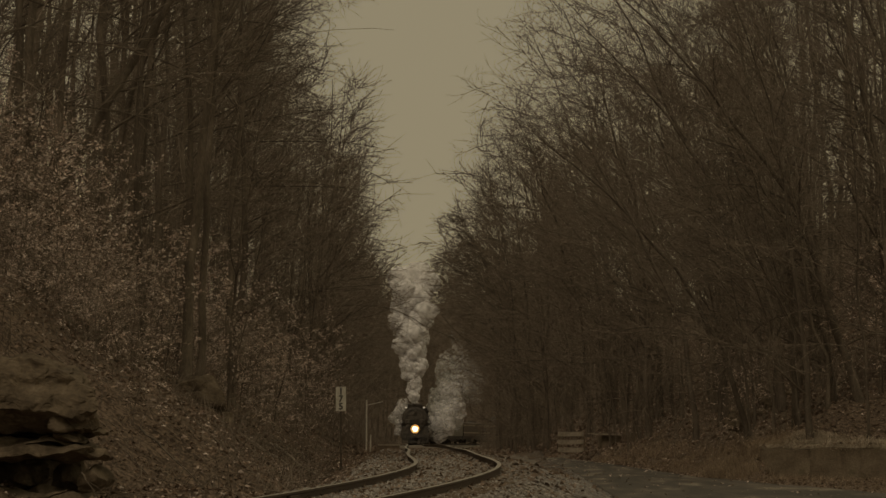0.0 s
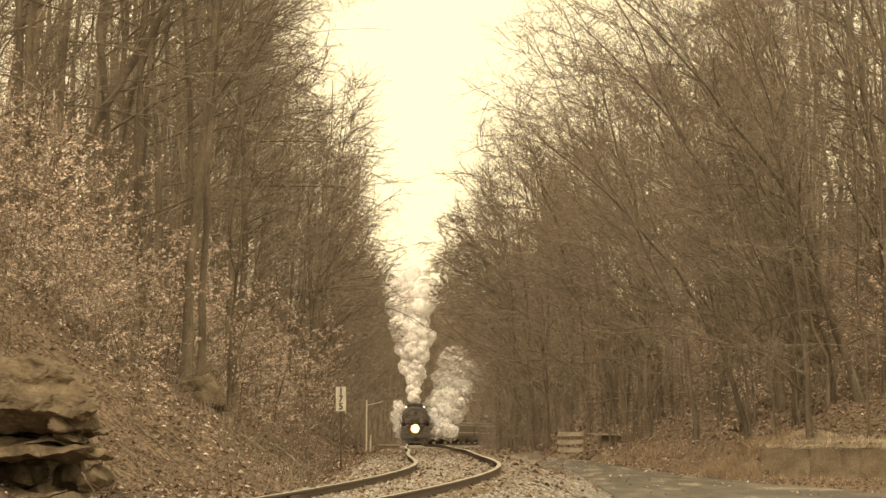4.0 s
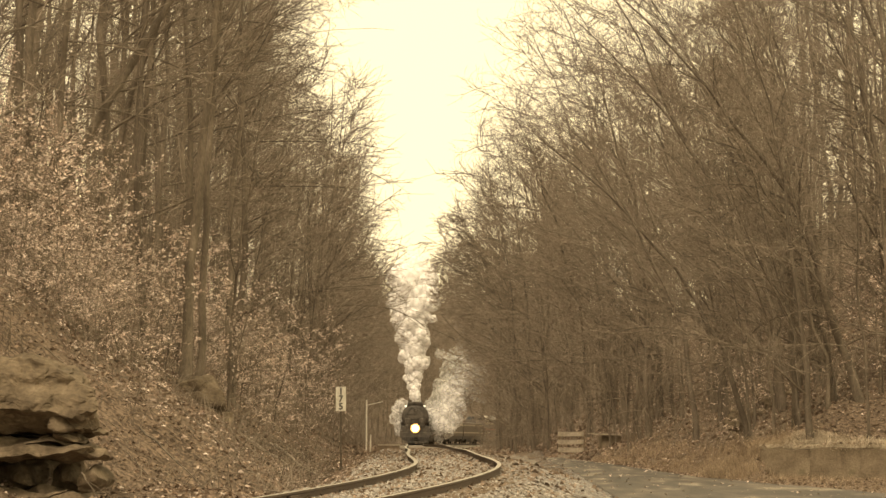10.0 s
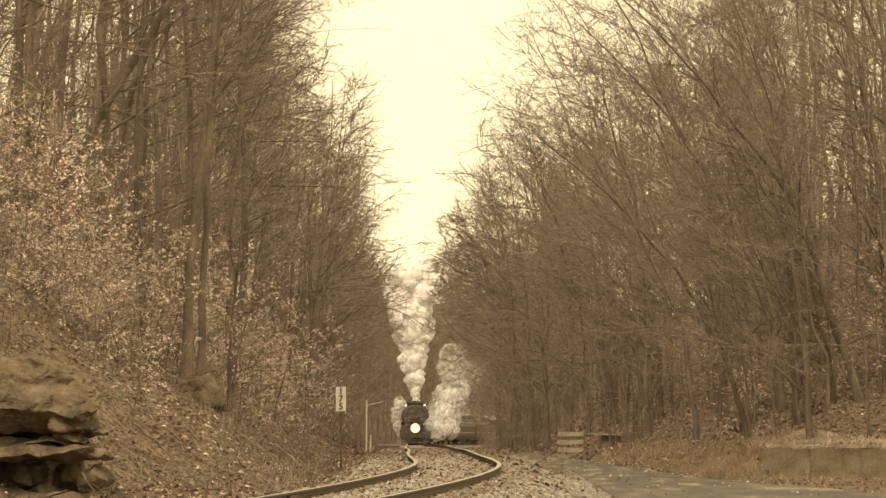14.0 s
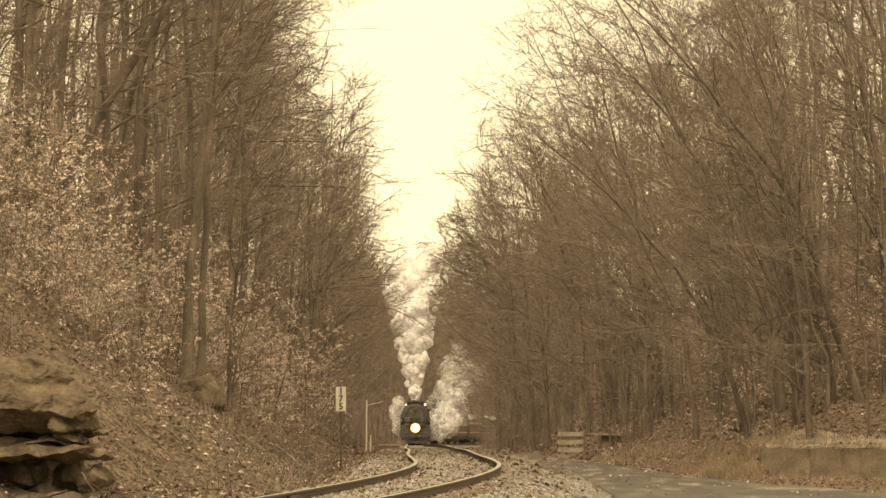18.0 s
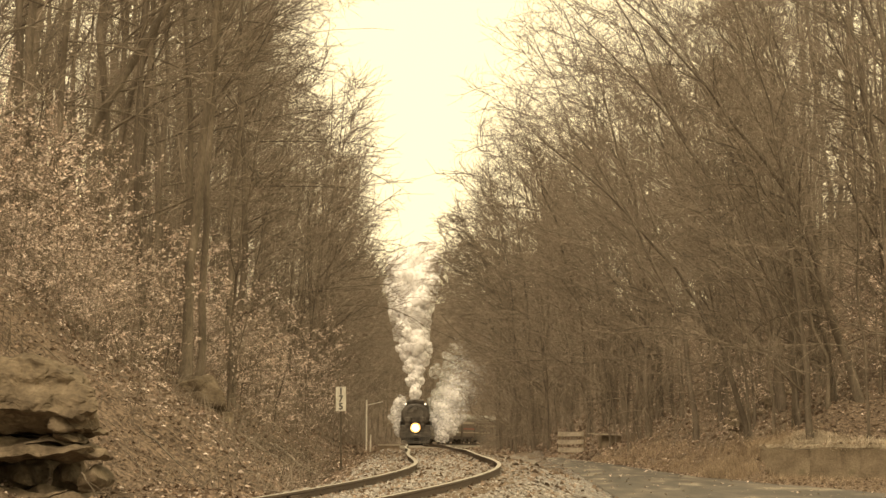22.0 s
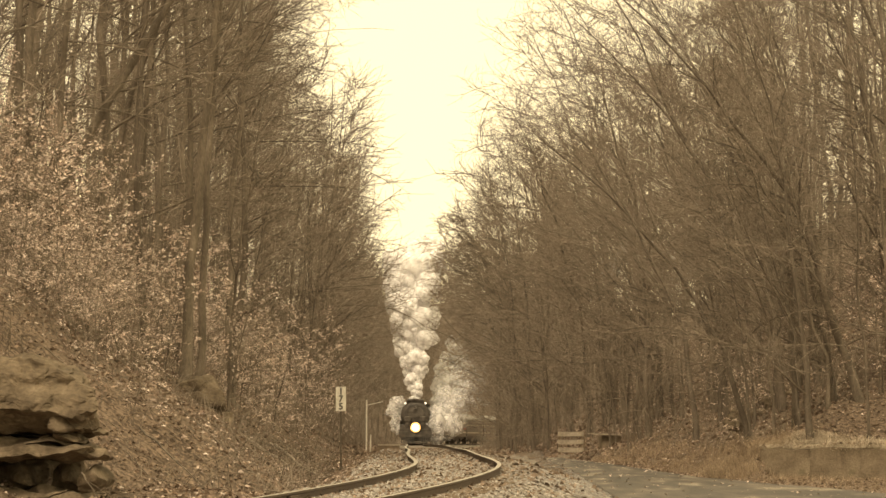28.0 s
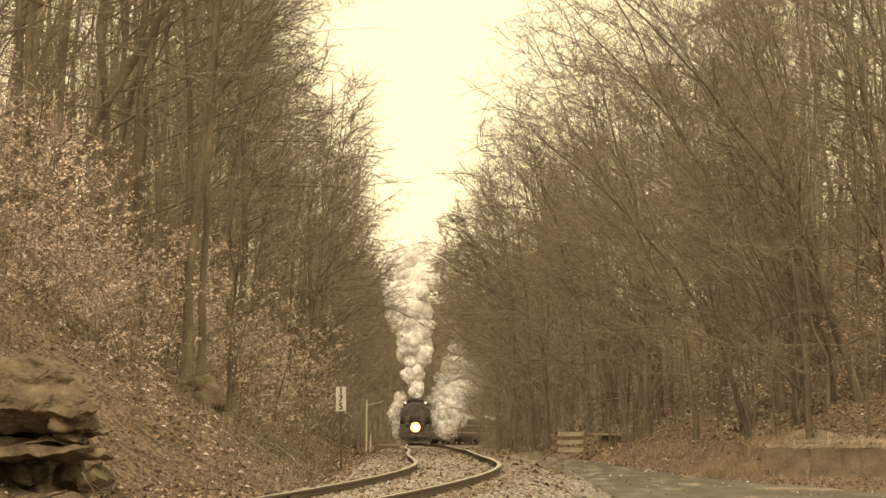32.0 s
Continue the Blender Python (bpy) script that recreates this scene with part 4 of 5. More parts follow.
def milepost():
    y = 130.0
    x = -2.62
    z = ground_at(x, y)
    ob = thing("milepost", "white milepost sign with stacked black digits on thin post", "milepost", at=pose(x, y, z))
    bm = bmesh.new()
    box(bm, -0.025, 0.025, -0.02, 0.02, -0.3, 2.15, 0.004)
    part("post", bm, M_POST, ob)
    top = 2.21
    bm = box(bmesh.new(), -0.13, 0.13, -0.045, -0.022, top - 0.62, top, 0.008)
    plate = part("sign_plate", bm, M_WHITE, ob, "white painted metal plate")
    for i, ch in enumerate("175"):
        cu = bpy.data.curves.new("digit", "FONT")
        cu.body, cu.size, cu.align_x, cu.align_y, cu.extrude, cu.offset = ch, 0.235, "CENTER", "CENTER", 0.002, 0.006
        tmp = bpy.data.objects.new("digit_source", cu)
        scene.collection.objects.link(tmp)
        bpy.context.view_layer.update()
        me = bpy.data.meshes.new_from_object(tmp.evaluated_get(bpy.context.evaluated_depsgraph_get()))
        bpy.data.objects.remove(tmp)
        me.materials.clear()
        me.materials.append(M_INK)
        d = part("digit", me, None, plate, "black numeral " + ch)
        d.matrix_basis = pose(0, -0.049, top - 0.115 - 0.195 * i, 90, 0, 0)
    for h in (0.08, 0.54):
        part("bolt", rod(bmesh.new(), (0, -0.052, top - h - 0.01), (0, -0.03, top - h - 0.01), 0.009, n=6), M_POST, ob)


def barricade():
    y, x = 236.0, 5.95
    ob = thing("barricade", "weathered wooden barricade with four faded white boards", "barricade", at=pose(x, y, ground_at(x, y), 0, 0, -4))
    for i, px in enumerate((-0.52, 0.5, 0.62)):
        part("post", box(bmesh.new(), px - 0.05, px + 0.05, 0.0, 0.1, -0.3, 1.3 if i < 2 else 1.15, 0.01), M_DARKWOOD, ob)
    for z, t in ((1.17, 0.5), (0.80, -0.6), (0.43, 0.4), (0.10, -0.2)):
        b = part("board", box(bmesh.new(), -0.6, 0.6, -0.045, -0.005, -0.105, 0.105, 0.008), M_BOARD, ob, "faded white board")
        b.matrix_basis = pose(0, 0, z, 0, t, 0)


def slab_and_culvert():
    # old concrete blocks with a plank laid on them beyond the road's end
    y, x = 228.0, 7.5
    z = ground_at(x, y) + 0.0
    ob = thing("concrete_block", "mossy concrete block half sunk at the road end", "concrete block", "old concrete blocks", at=pose(x, y, z, 0, 0, 10))
    part("body", box(bmesh.new(), -0.45, 0.45, -0.4, 0.4, -0.4, 0.55, 0.05), M_CONCRETE, ob)
    # dark-coloured box in place of the shaded hollows behind the grass
    ob = thing("concrete_block", "dark block standing in for shaded hollows beside the road end", "concrete block", "old concrete blocks", at=pose(x + 1.35, y - 1, z, 0, 0, -8))
    part("body", box(bmesh.new(), -0.75, 0.75, -0.4, 0.4, -0.4, 0.62, 0.06), M_TIE, ob)
    ob = thing("plank", "pale weathered plank lying across the blocks", "plank", at=pose(x - 0.25, y - 0.6, z + 0.55 + 0.03, 0, 2, 6))
    part("board", box(bmesh.new(), -0.75, 0.75, -0.12, 0.12, -0.025, 0.025, 0.006), M_BOARD, ob)


def road_wall():
    """Low concrete wall under the grassy bank, in a few cast lengths."""
    wall = thing("wall_road", "low weathered concrete retaining wall topped with dead grass", "retaining wall", kind="structure")
    rng = random.Random(8)
    x0, y0 = 10.05, 160.6
    for i in range(4):
        x1, y1 = x0 + 1.55, y0 - 0.5
        ln = math.hypot(x1 - x0, y1 - y0)
        bm = box(bmesh.new(), 0, ln - 0.004, 0.0, 0.5, -0.3, 0.98 + rng.uniform(-0.03, 0.03), 0.012)
        bmesh.ops.subdivide_edges(bm, edges=[e for e in bm.edges if e.calc_length() > 0.6], cuts=9, use_grid_fill=True)
        for v in bm.verts:
            v.co += Vector((0, 0.06 * noise.noise(v.co * 2.5 + Vector((i * 9, 0, 0))), 0.05 * noise.noise(v.co * 1.7 + Vector((0, i * 5, 0)))))
        b = part("wall_block", bm, M_CONCRETE, wall)
        b.matrix_basis = pose(x0, y0, ROAD_Z, 0, 0, math.degrees(math.atan2(y1 - y0, x1 - x0)))
        x0, y0 = x1, y1


def side_pole():
    """Weathered white signal poles left of the far track."""
    for x, y, h, arm in ((-5.0, 330.0, 3.5, True), (-4.75, 330.5, 1.3, False)):
        ob = thing("wayside_pole", "thin pale weathered pole beside the track", "pole", "wayside poles", at=pose(x, y, ground_at(x, y)))
        part("pole", rod(bmesh.new(), (0, 0, -0.4), (0.03, 0, h), 0.06, 0.045, 8), M_WHITE, ob)
        if arm:
            part("arm", rod(bmesh.new(), (0.0, -0.05, h - 0.35), (1.1, -0.05, h - 0.1), 0.022, 0.018, 6), M_WHITE, ob)
            part("brace", rod(bmesh.new(), (0.0, -0.05, h - 0.75), (0.5, -0.05, h - 0.25), 0.015, n=6), M_BOARD, ob)
    x, y = -2.05, 190.0
    ob = thing("old_sleeper", "short pale old timber lying beside the track", "timber", at=pose(x, y, ground_at(x, y) + 0.0, 0, 0, -3))
    part("timber", box(bmesh.new(), -0.42, 0.42, -0.1, 0.1, -0.03, 0.14, 0.015), M_TIE, ob)
    part("plank", box(bmesh.new(), -0.38, 0.42, -0.11, 0.1, 0.14, 0.19, 0.008), M_BOARD, ob, "pale bleached plank")


plant_woods()
plant_saplings()
rocks()
fallen_wood()
milepost()
barricade()
slab_and_culvert()
road_wall()
side_pole()
strew()


# ---- train: built with the front at y = 0, facing -y, rail level z = 0 ----
def wheelset(parent, y, r, name="wheelset"):
    """One axle with two flanged wheels, turning about its own centre."""
    bm = rod(bmesh.new(), (-0.75, 0, 0), (0.75, 0, 0), 0.08, n=10)
    for s in (-1, 1):
        lathe(bm, [(0.12, s * 0.62), (r * 0.8, s * 0.66), (r + 0.025, s * 0.68), (r + 0.025, s * 0.71), (r, s * 0.715), (r, s * 0.81), (r * 0.86, s * 0.82), (r * 0.8, s * 0.77), (0.2, s * 0.78), (0.14, s * 0.84)], "x", 20)
        for k in range(8):
            a = k * math.pi / 4
            box(bm, s * 0.79 - 0.02, s * 0.79 + 0.02, -0.03, 0.03, 0, 0.001)
            rod(bm, (s * 0.79, 0.14 * math.cos(a), 0.14 * math.sin(a)), (s * 0.79, r * 0.82 * math.cos(a), r * 0.82 * math.sin(a)), 0.04, 0.03, 6)
    ob = part(name, bm, M_BLACK, parent)
    ob.matrix_basis = pose(0, y, r)
    return ob, r, y


WHEELS = []


def steam_locomotive():
    ob = thing("steam_locomotive", "black steam locomotive with a low bright headlight", "steam locomotive")
    # pilot beam and footplate
    bm = box(bmesh.new(), -1.66, 1.66, 0.55, 0.95, 0.7, 1.3, 0.08)
    part("pilot_beam", bm, M_BLACK, ob)
    bm = bmesh.new()
    for i in range(15):
        x = -1.5 + 3.0 * i / 14
        rod(bm, (x * 0.92, 0.06 + 0.34 * abs(x / 1.5) ** 2, 0.12), (x, 0.6, 0.95), 0.045, n=6)
    box(bm, -1.3, 1.3, 0.12, 0.5, 0.10, 0.2, 0.02)
    part("pilot", bm, M_BLACK, ob, "slatted black cowcatcher")
    bm = box(bmesh.new(), -0.14, 0.14, -0.25, 0.6, 0.72, 1.0, 0.05)
    part("coupler", bm, M_BLACK, ob)
    part("footplate", box(bmesh.new(), -1.55, 1.55, 0.6, 13.5, 1.52, 1.62, 0.02), M_BLACK, ob)
    bm = box(bmesh.new(), -1.64, 1.64, 0.62, 1.4, 1.3, 1.52, 0.05)
    part("front_deck", bm, M_BLACK, ob)
    # air pumps either side of the smokebox front, under shields
    for s in (-1, 1):
        bm = lathe(bmesh.new(), [(0.02, 1.6), (0.3, 1.6), (0.32, 1.7), (0.32, 2.05), (0.24, 2.1), (0.24, 2.3), (0.33, 2.35), (0.33, 2.75), (0.28, 2.82), (0.02, 2.84)], "z", 16, (s * 0.78, 0.95, 0))
        pump = part("air_pump", bm, M_GRAPHITE, ob)
        bm = bmesh.new()
        for k in range(5):
            lathe(bm, [(0.345, 1.72 + 0.06 * k), (0.345, 1.75 + 0.06 * k)], "z", 16, (s * 0.78, 0.95, 0))
        part("cooling_fins", bm, M_BLACK, pump)
        # cylinders and valve chests
        bm = lathe(bmesh.new(), [(0.05, 1.5), (0.42, 1.5), (0.46, 1.58), (0.46, 2.75), (0.42, 2.82), (0.05, 2.82)], "y", 20, (s * 1.12, 0, 0.86))
        lathe(bm, [(0.05, 1.55), (0.2, 1.55), (0.22, 1.6), (0.22, 2.7), (0.05, 2.72)], "y", 16, (s * 1.02, 0, 1.5))
        part("cylinder", bm, M_BLACK, ob)
        # curved shield in front of the pump
        bm = bmesh.new()
        box(bm, s * 1.18 - 0.38, s * 1.18 + 0.38, 0.72, 0.95, 1.5, 2.0, 0.11)
        part("pump_shield", bm, M_BLACK, ob)
        # steps
        bm = bmesh.new()
        for z in (0.45, 0.8):
            box(bm, s * 1.3 - 0.18, s * 1.3 + 0.18, 0.7, 0.95, z, z + 0.04)
        box(bm, s * 1.48 - 0.02, s * 1.48 + 0.02, 0.72, 0.9, 0.45, 1.3)
        part("front_step", bm, M_BLACK, ob)
        # handrails
        bm = rod(bmesh.new(), (s * 1.5, 1.6, 3.35), (s * 1.5, 12.5, 3.35), 0.022, n=6)
        for k in range(8):
            rod(bm, (s * 1.38, 1.8 + 1.5 * k, 3.33), (s * 1.5, 1.8 + 1.5 * k, 3.35), 0.018, n=5)
        part("handrail", bm, M_BLACK, ob)
        # side running boards and pipes
        bm = box(bmesh.new(), s * 1.42 - 0.15, s * 1.42 + 0.15, 1.5, 13.0, 2.35, 2.42, 0.01)
        for k in range(6):
            box(bm, s * 1.42 - 0.14, s * 1.42 + 0.14, 2 + 1.9 * k, 2.6 + 1.9 * k, 2.02, 2.35, 0.03)
        part("running_board", bm, M_BLACK, ob)
        # side rods
        bm = box(bmesh.new(), s * 0.98 - 0.03, s * 0.98 + 0.03, 4.6, 10.6, 0.85, 1.0, 0.02)
        box(bm, s * 1.08 - 0.03, s * 1.08 + 0.03, 2.8, 7.0, 0.88, 1.02, 0.02)
        part("side_rod", bm, M_GRAPHITE, ob, "steel side rod")
    # boiler and smokebox
    bm = lathe(bmesh.new(), [(0.05, 1.22), (1.1, 1.22), (1.38, 1.30), (1.43, 1.42), (1.43, 3.6), (1.45, 3.65), (1.46, 9.5), (1.5, 13.0), (0.05, 13.0)], "y", 40, (0, 0, 2.92))
    part("boiler", bm, M_BLACK, ob, "sooty black boiler barrel", True)
    bm = bmesh.new()
    for y in (1.7, 3.62, 5.6, 7.6, 9.5, 11.4):
        lathe(bm, [(1.47, y), (1.485, y + 0.01), (1.485, y + 0.09), (1.47, y + 0.1)], "y", 40, (0, 0, 2.92))
    part("boiler_bands", bm, M_BLACK, ob)
    bm = lathe(bmesh.new(), [(0.04, 1.10), (0.45, 1.12), (0.8, 1.16), (0.86, 1.20), (0.86, 1.24), (0.05, 1.24)], "y", 32, (0, 0, 3.02))
    door = part("smokebox_door", bm, M_GRAPHITE, ob, "round riveted smokebox door")
    bm = bmesh.new()
    for k in range(16):
        a = k * math.pi / 8
        box(bm, 0.92 * math.cos(a) - 0.045, 0.92 * math.cos(a) + 0.045, 1.12, 1.22, 3.02 + 0.92 * math.sin(a) - 0.045, 3.02 + 0.92 * math.sin(a) + 0.045, 0.01)
    part("door_clamps", bm, M_BLACK, door)
    bm = bmesh.new()
    for z in (2.75, 3.3):
        box(bm, -0.9, 0.2, 1.05, 1.12, z - 0.05, z + 0.05, 0.01)
    part("hinge", bm, M_BLACK, door)
    bm = rod(bmesh.new(), (-0.55, 1.0, 2.2), (0.55, 1.0, 2.2), 0.02, n=6)
    rod(bm, (-0.75, 1.02, 3.9), (0.75, 1.02, 3.9), 0.022, n=6)
    part("front_handrail", bm, M_BLACK, ob)
    # bell on the front
    bm = lathe(bmesh.new(), [(0.02, 3.92), (0.09, 3.9), (0.13, 3.78), (0.15, 3.66), (0.19, 3.6), (0.02, 3.62)], "z", 16, (0, 1.0, 0))
    part("bell", bm, M_GRAPHITE, ob)
    # chimney, feedwater heater and domes
    bm = lathe(bmesh.new(), [(0.5, 4.1), (0.42, 4.3), (0.42, 4.52), (0.5, 4.58), (0.5, 4.64), (0.36, 4.64), (0.34, 4.3)], "z", 24, (0, 2.3, 0))
    part("chimney", bm, M_BLACK, ob)
    bm = lathe(bmesh.new(), [(0.05, -0.82), (0.24, -0.82), (0.3, -0.72), (0.3, 0.72), (0.24, 0.82), (0.05, 0.82)], "x", 20, (0, 1.55, 4.33))
    part("feedwater_heater", bm, M_BLACK, ob)
    bm = box(bmesh.new(), -0.86, 0.86, 1.15, 1.45, 4.42, 4.48, 0.02)
    part("visor", bm, M_BLACK, ob)
    for y, w, h in ((5.2, 0.55, 0.42), (8.2, 0.5, 0.38)):
        bm = lathe(bmesh.new(), [(w + 0.1, 4.1), (w, 4.25), (w, 4.25 + h * 0.5), (w * 0.8, 4.25 + h * 0.8), (w * 0.4, 4.25 + h), (0.02, 4.25 + h)], "z", 24, (0, y, 0))
        part("dome", bm, M_BLACK, ob, "", True)
    # marker lamps high on the smokebox
    for s in (-1, 1):
        bm = box(bmesh.new(), s * 1.02 - 0.11, s * 1.02 + 0.11, 1.2, 1.42, 4.05, 4.3, 0.03)
        lamp = part("marker_lamp", bm, M_BLACK, ob)
        part("lens", lathe(bmesh.new(), [(0.02, 1.17), (0.1, 1.17), (0.1, 1.2), (0.02, 1.2)], "y", 14, (s * 1.02, 0, 4.17)), M_MARK, lamp, "glowing white lens")
    # number board
    part("number_board", box(bmesh.new(), -0.35, 0.35, 1.14, 1.2, 4.45, 4.62, 0.01), M_GRAPHITE, ob)
    # headlight low on the pilot deck
    bm = lathe(bmesh.new(), [(0.2, 0.95), (0.45, 0.9), (0.53, 0.5), (0.54, 0.40), (0.51, 0.40), (0.48, 0.5), (0.3, 0.62)], "y", 28, (0, 0, 1.72))
    box(bm, -0.15, 0.15, 0.55, 0.85, 1.2, 1.35, 0.02)
    lamp = part("headlight", bm, M_BLACK, ob, "round headlight housing")
    # both rings glow by themselves, fading the lens glare outwards
    part("reflector", lathe(bmesh.new(), [(0.38, 0.43), (0.50, 0.38), (0.505, 0.39), (0.38, 0.47)], "y", 28, (0, 0, 1.72)), M_HALO, lamp, "reflector rim glowing orange as the lamp's halo")
    part("reflector", lathe(bmesh.new(), [(0.26, 0.44), (0.375, 0.41), (0.38, 0.42), (0.26, 0.48)], "y", 28, (0, 0, 1.72)), M_DISH, lamp, "inner reflector ring glowing as glare around the lens")
    part("lens", lathe(bmesh.new(), [(0.02, 0.36), (0.2, 0.37), (0.26, 0.41), (0.02, 0.46)], "y", 24, (0, 0, 1.72)), M_LAMP, lamp, "glaring warm-white lens")
    # cab
    bm = box(bmesh.new(), -1.55, 1.55, 13.0, 16.0, 1.6, 3.9, 0.05)
    part("cab", bm, M_BLACK, ob)
    bm = bmesh.new()
    prof = [(1.65 * math.cos(a), 3.75 + 0.75 * math.sin(a)) for a in [math.pi * k / 12 for k in range(13)]]
    rings = [[bm.verts.new((x, y, z)) for x, z in prof] for y in (12.8, 16.4)]
    for i in range(12):
        bm.faces.new((rings[0][i], rings[0][i + 1], rings[1][i + 1], rings[1][i]))
    bm.faces.new(list(reversed(rings[0])))
    bm.faces.new(rings[1])
    part("cab_roof", bm, M_BLACK, ob)
    part("frame", box(bmesh.new(), -0.6, 0.6, 0.9, 16.2, 0.75, 1.5, 0.03), M_BLACK, ob)
    for y, r in ((2.3, 0.46), (3.6, 0.46), (5.3, 0.9), (7.2, 0.9), (9.1, 0.9), (11.0, 0.9), (13.3, 0.53), (14.6, 0.53)):
        WHEELS.append(wheelset(ob, y, r))
    return ob


def bogies(ob, a, b):
    for c in (a, b):
        part("bogie_frame", box(bmesh.new(), -1.15, 1.15, c - 1.6, c + 1.6, 0.45, 0.75, 0.06), M_BLACK, ob)
        for y in (c - 1.2, c + 1.2):
            WHEELS.append(wheelset(ob, y, 0.46))


def vault(bm, w, y0, y1, z0, z1, rise, n=14, inset=0.0):
    """A car body with upright sides to z1 and a rounded roof."""
    sec = [(-w, z0), (-w, z1)] + [(-w * math.cos(math.pi * k / n), z1 + rise * math.sin(math.pi * k / n)) for k in range(1, n)] + [(w, z1), (w, z0)]
    rings = [[bm.verts.new((x, y, z)) for x, z in sec] for y in (y0, y1)]
    m = len(sec)
    for i in range(m):
        j = (i + 1) % m
        bm.faces.new((rings[0][i], rings[0][j], rings[1][j], rings[1][i]))
    bm.faces.new(list(reversed(rings[0])))
    bm.faces.new(rings[1])
    bmesh.ops.recalc_face_normals(bm, faces=bm.faces)
    return bm


def tender(length=13.0):
    ob = thing("tender", "black coal tender behind the locomotive", "tender")
    bm = box(bmesh.new(), -1.52, 1.52, 0.2, length - 0.2, 1.15, 3.3, 0.08)
    part("tank", bm, M_BLACK, ob)
    bm = box(bmesh.new(), -1.45, 1.45, 0.4, 6.5, 3.3, 3.95, 0.05)
    part("coal_bunker", bm, M_BLACK, ob)
    bm = bmesh.new()
    rng = random.Random(2)
    for _ in range(120):
        x, y, s = rng.uniform(-1.25, 1.25), rng.uniform(0.7, 6.2), rng.uniform(0.1, 0.24)
        z = 3.95 + 0.25 * (1 - abs(x) / 1.3)
        vs = [bm.verts.new((x + s * a * rng.uniform(0.7, 1.2), y + s * b * rng.uniform(0.7, 1.2), z + s * c)) for a, b, c in ((1, 0, 0), (0, 1, 0), (-1, 0, 0), (0, -1, 0), (0, 0, 1), (0, 0, -1))]
        for i in range(4):
            bm.faces.new((vs[i], vs[(i + 1) % 4], vs[4]))
            bm.faces.new((vs[(i + 1) % 4], vs[i], vs[5]))
    part("coal", bm, M_BLACK, ob, "heap of coal lumps")
    part("frame", box(bmesh.new(), -1.3, 1.3, 0, length, 0.8, 1.15, 0.04), M_BLACK, ob)
    bogies(ob, 2.6, length - 2.6)
    return ob


def coach(length, body, roof, stripes, label, wall=3.25, rise=0.75, windows=True):
    ob = thing("passenger_coach", label, "railway coach", "cars of the train")
    part("body", vault(bmesh.new(), 1.52, 0.3, length - 0.3, 1.05, wall, 0.02), body, ob)
    part("roof", vault(bmesh.new(), 1.56, 0.2, length - 0.2, wall - 0.02, wall + 0.04, rise), roof, ob, "", True)
    part("underframe", box(bmesh.new(), -1.4, 1.4, 0, length, 0.62, 1.05, 0.03), M_BLACK, ob)
    part("underfloor_box", box(bmesh.new(), -1.1, 1.1, length / 2 - 5.2, length / 2 + 5.2, 0.3, 0.64, 0.05), M_BLACK, ob)
    for z, h, mt in stripes:
        for s in (-1, 1):
            part("stripe", box(bmesh.new(), s * 1.524 - 0.006, s * 1.524 + 0.006, 0.32, length - 0.32, z, z + h), mt, ob)
    if windows:
        n = int((length - 3) / 1.5)
        for s in (-1, 1):
            for k in range(n):
                y = 1.8 + k * (length - 3.6) / max(n - 1, 1)
                w = part("window", box(bmesh.new(), s * 1.525 - 0.012, s * 1.525 + 0.012, y - 0.45, y + 0.45, 2.2, 2.95, 0.01), M_GLASS, ob)
    part("end_door", box(bmesh.new(), -0.4, 0.4, 0.25, 0.31, 1.1, 3.1, 0.02), M_BLACK, ob)
    part("gangway", box(bmesh.new(), -0.55, 0.55, 0.0, 0.28, 1.05, 3.2, 0.05), M_BLACK, ob)
    part("gangway", box(bmesh.new(), -0.55, 0.55, length - 0.28, length, 1.05, 3.2, 0.05), M_BLACK, ob)
    bogies(ob, 3.4, length - 3.4)
    return ob


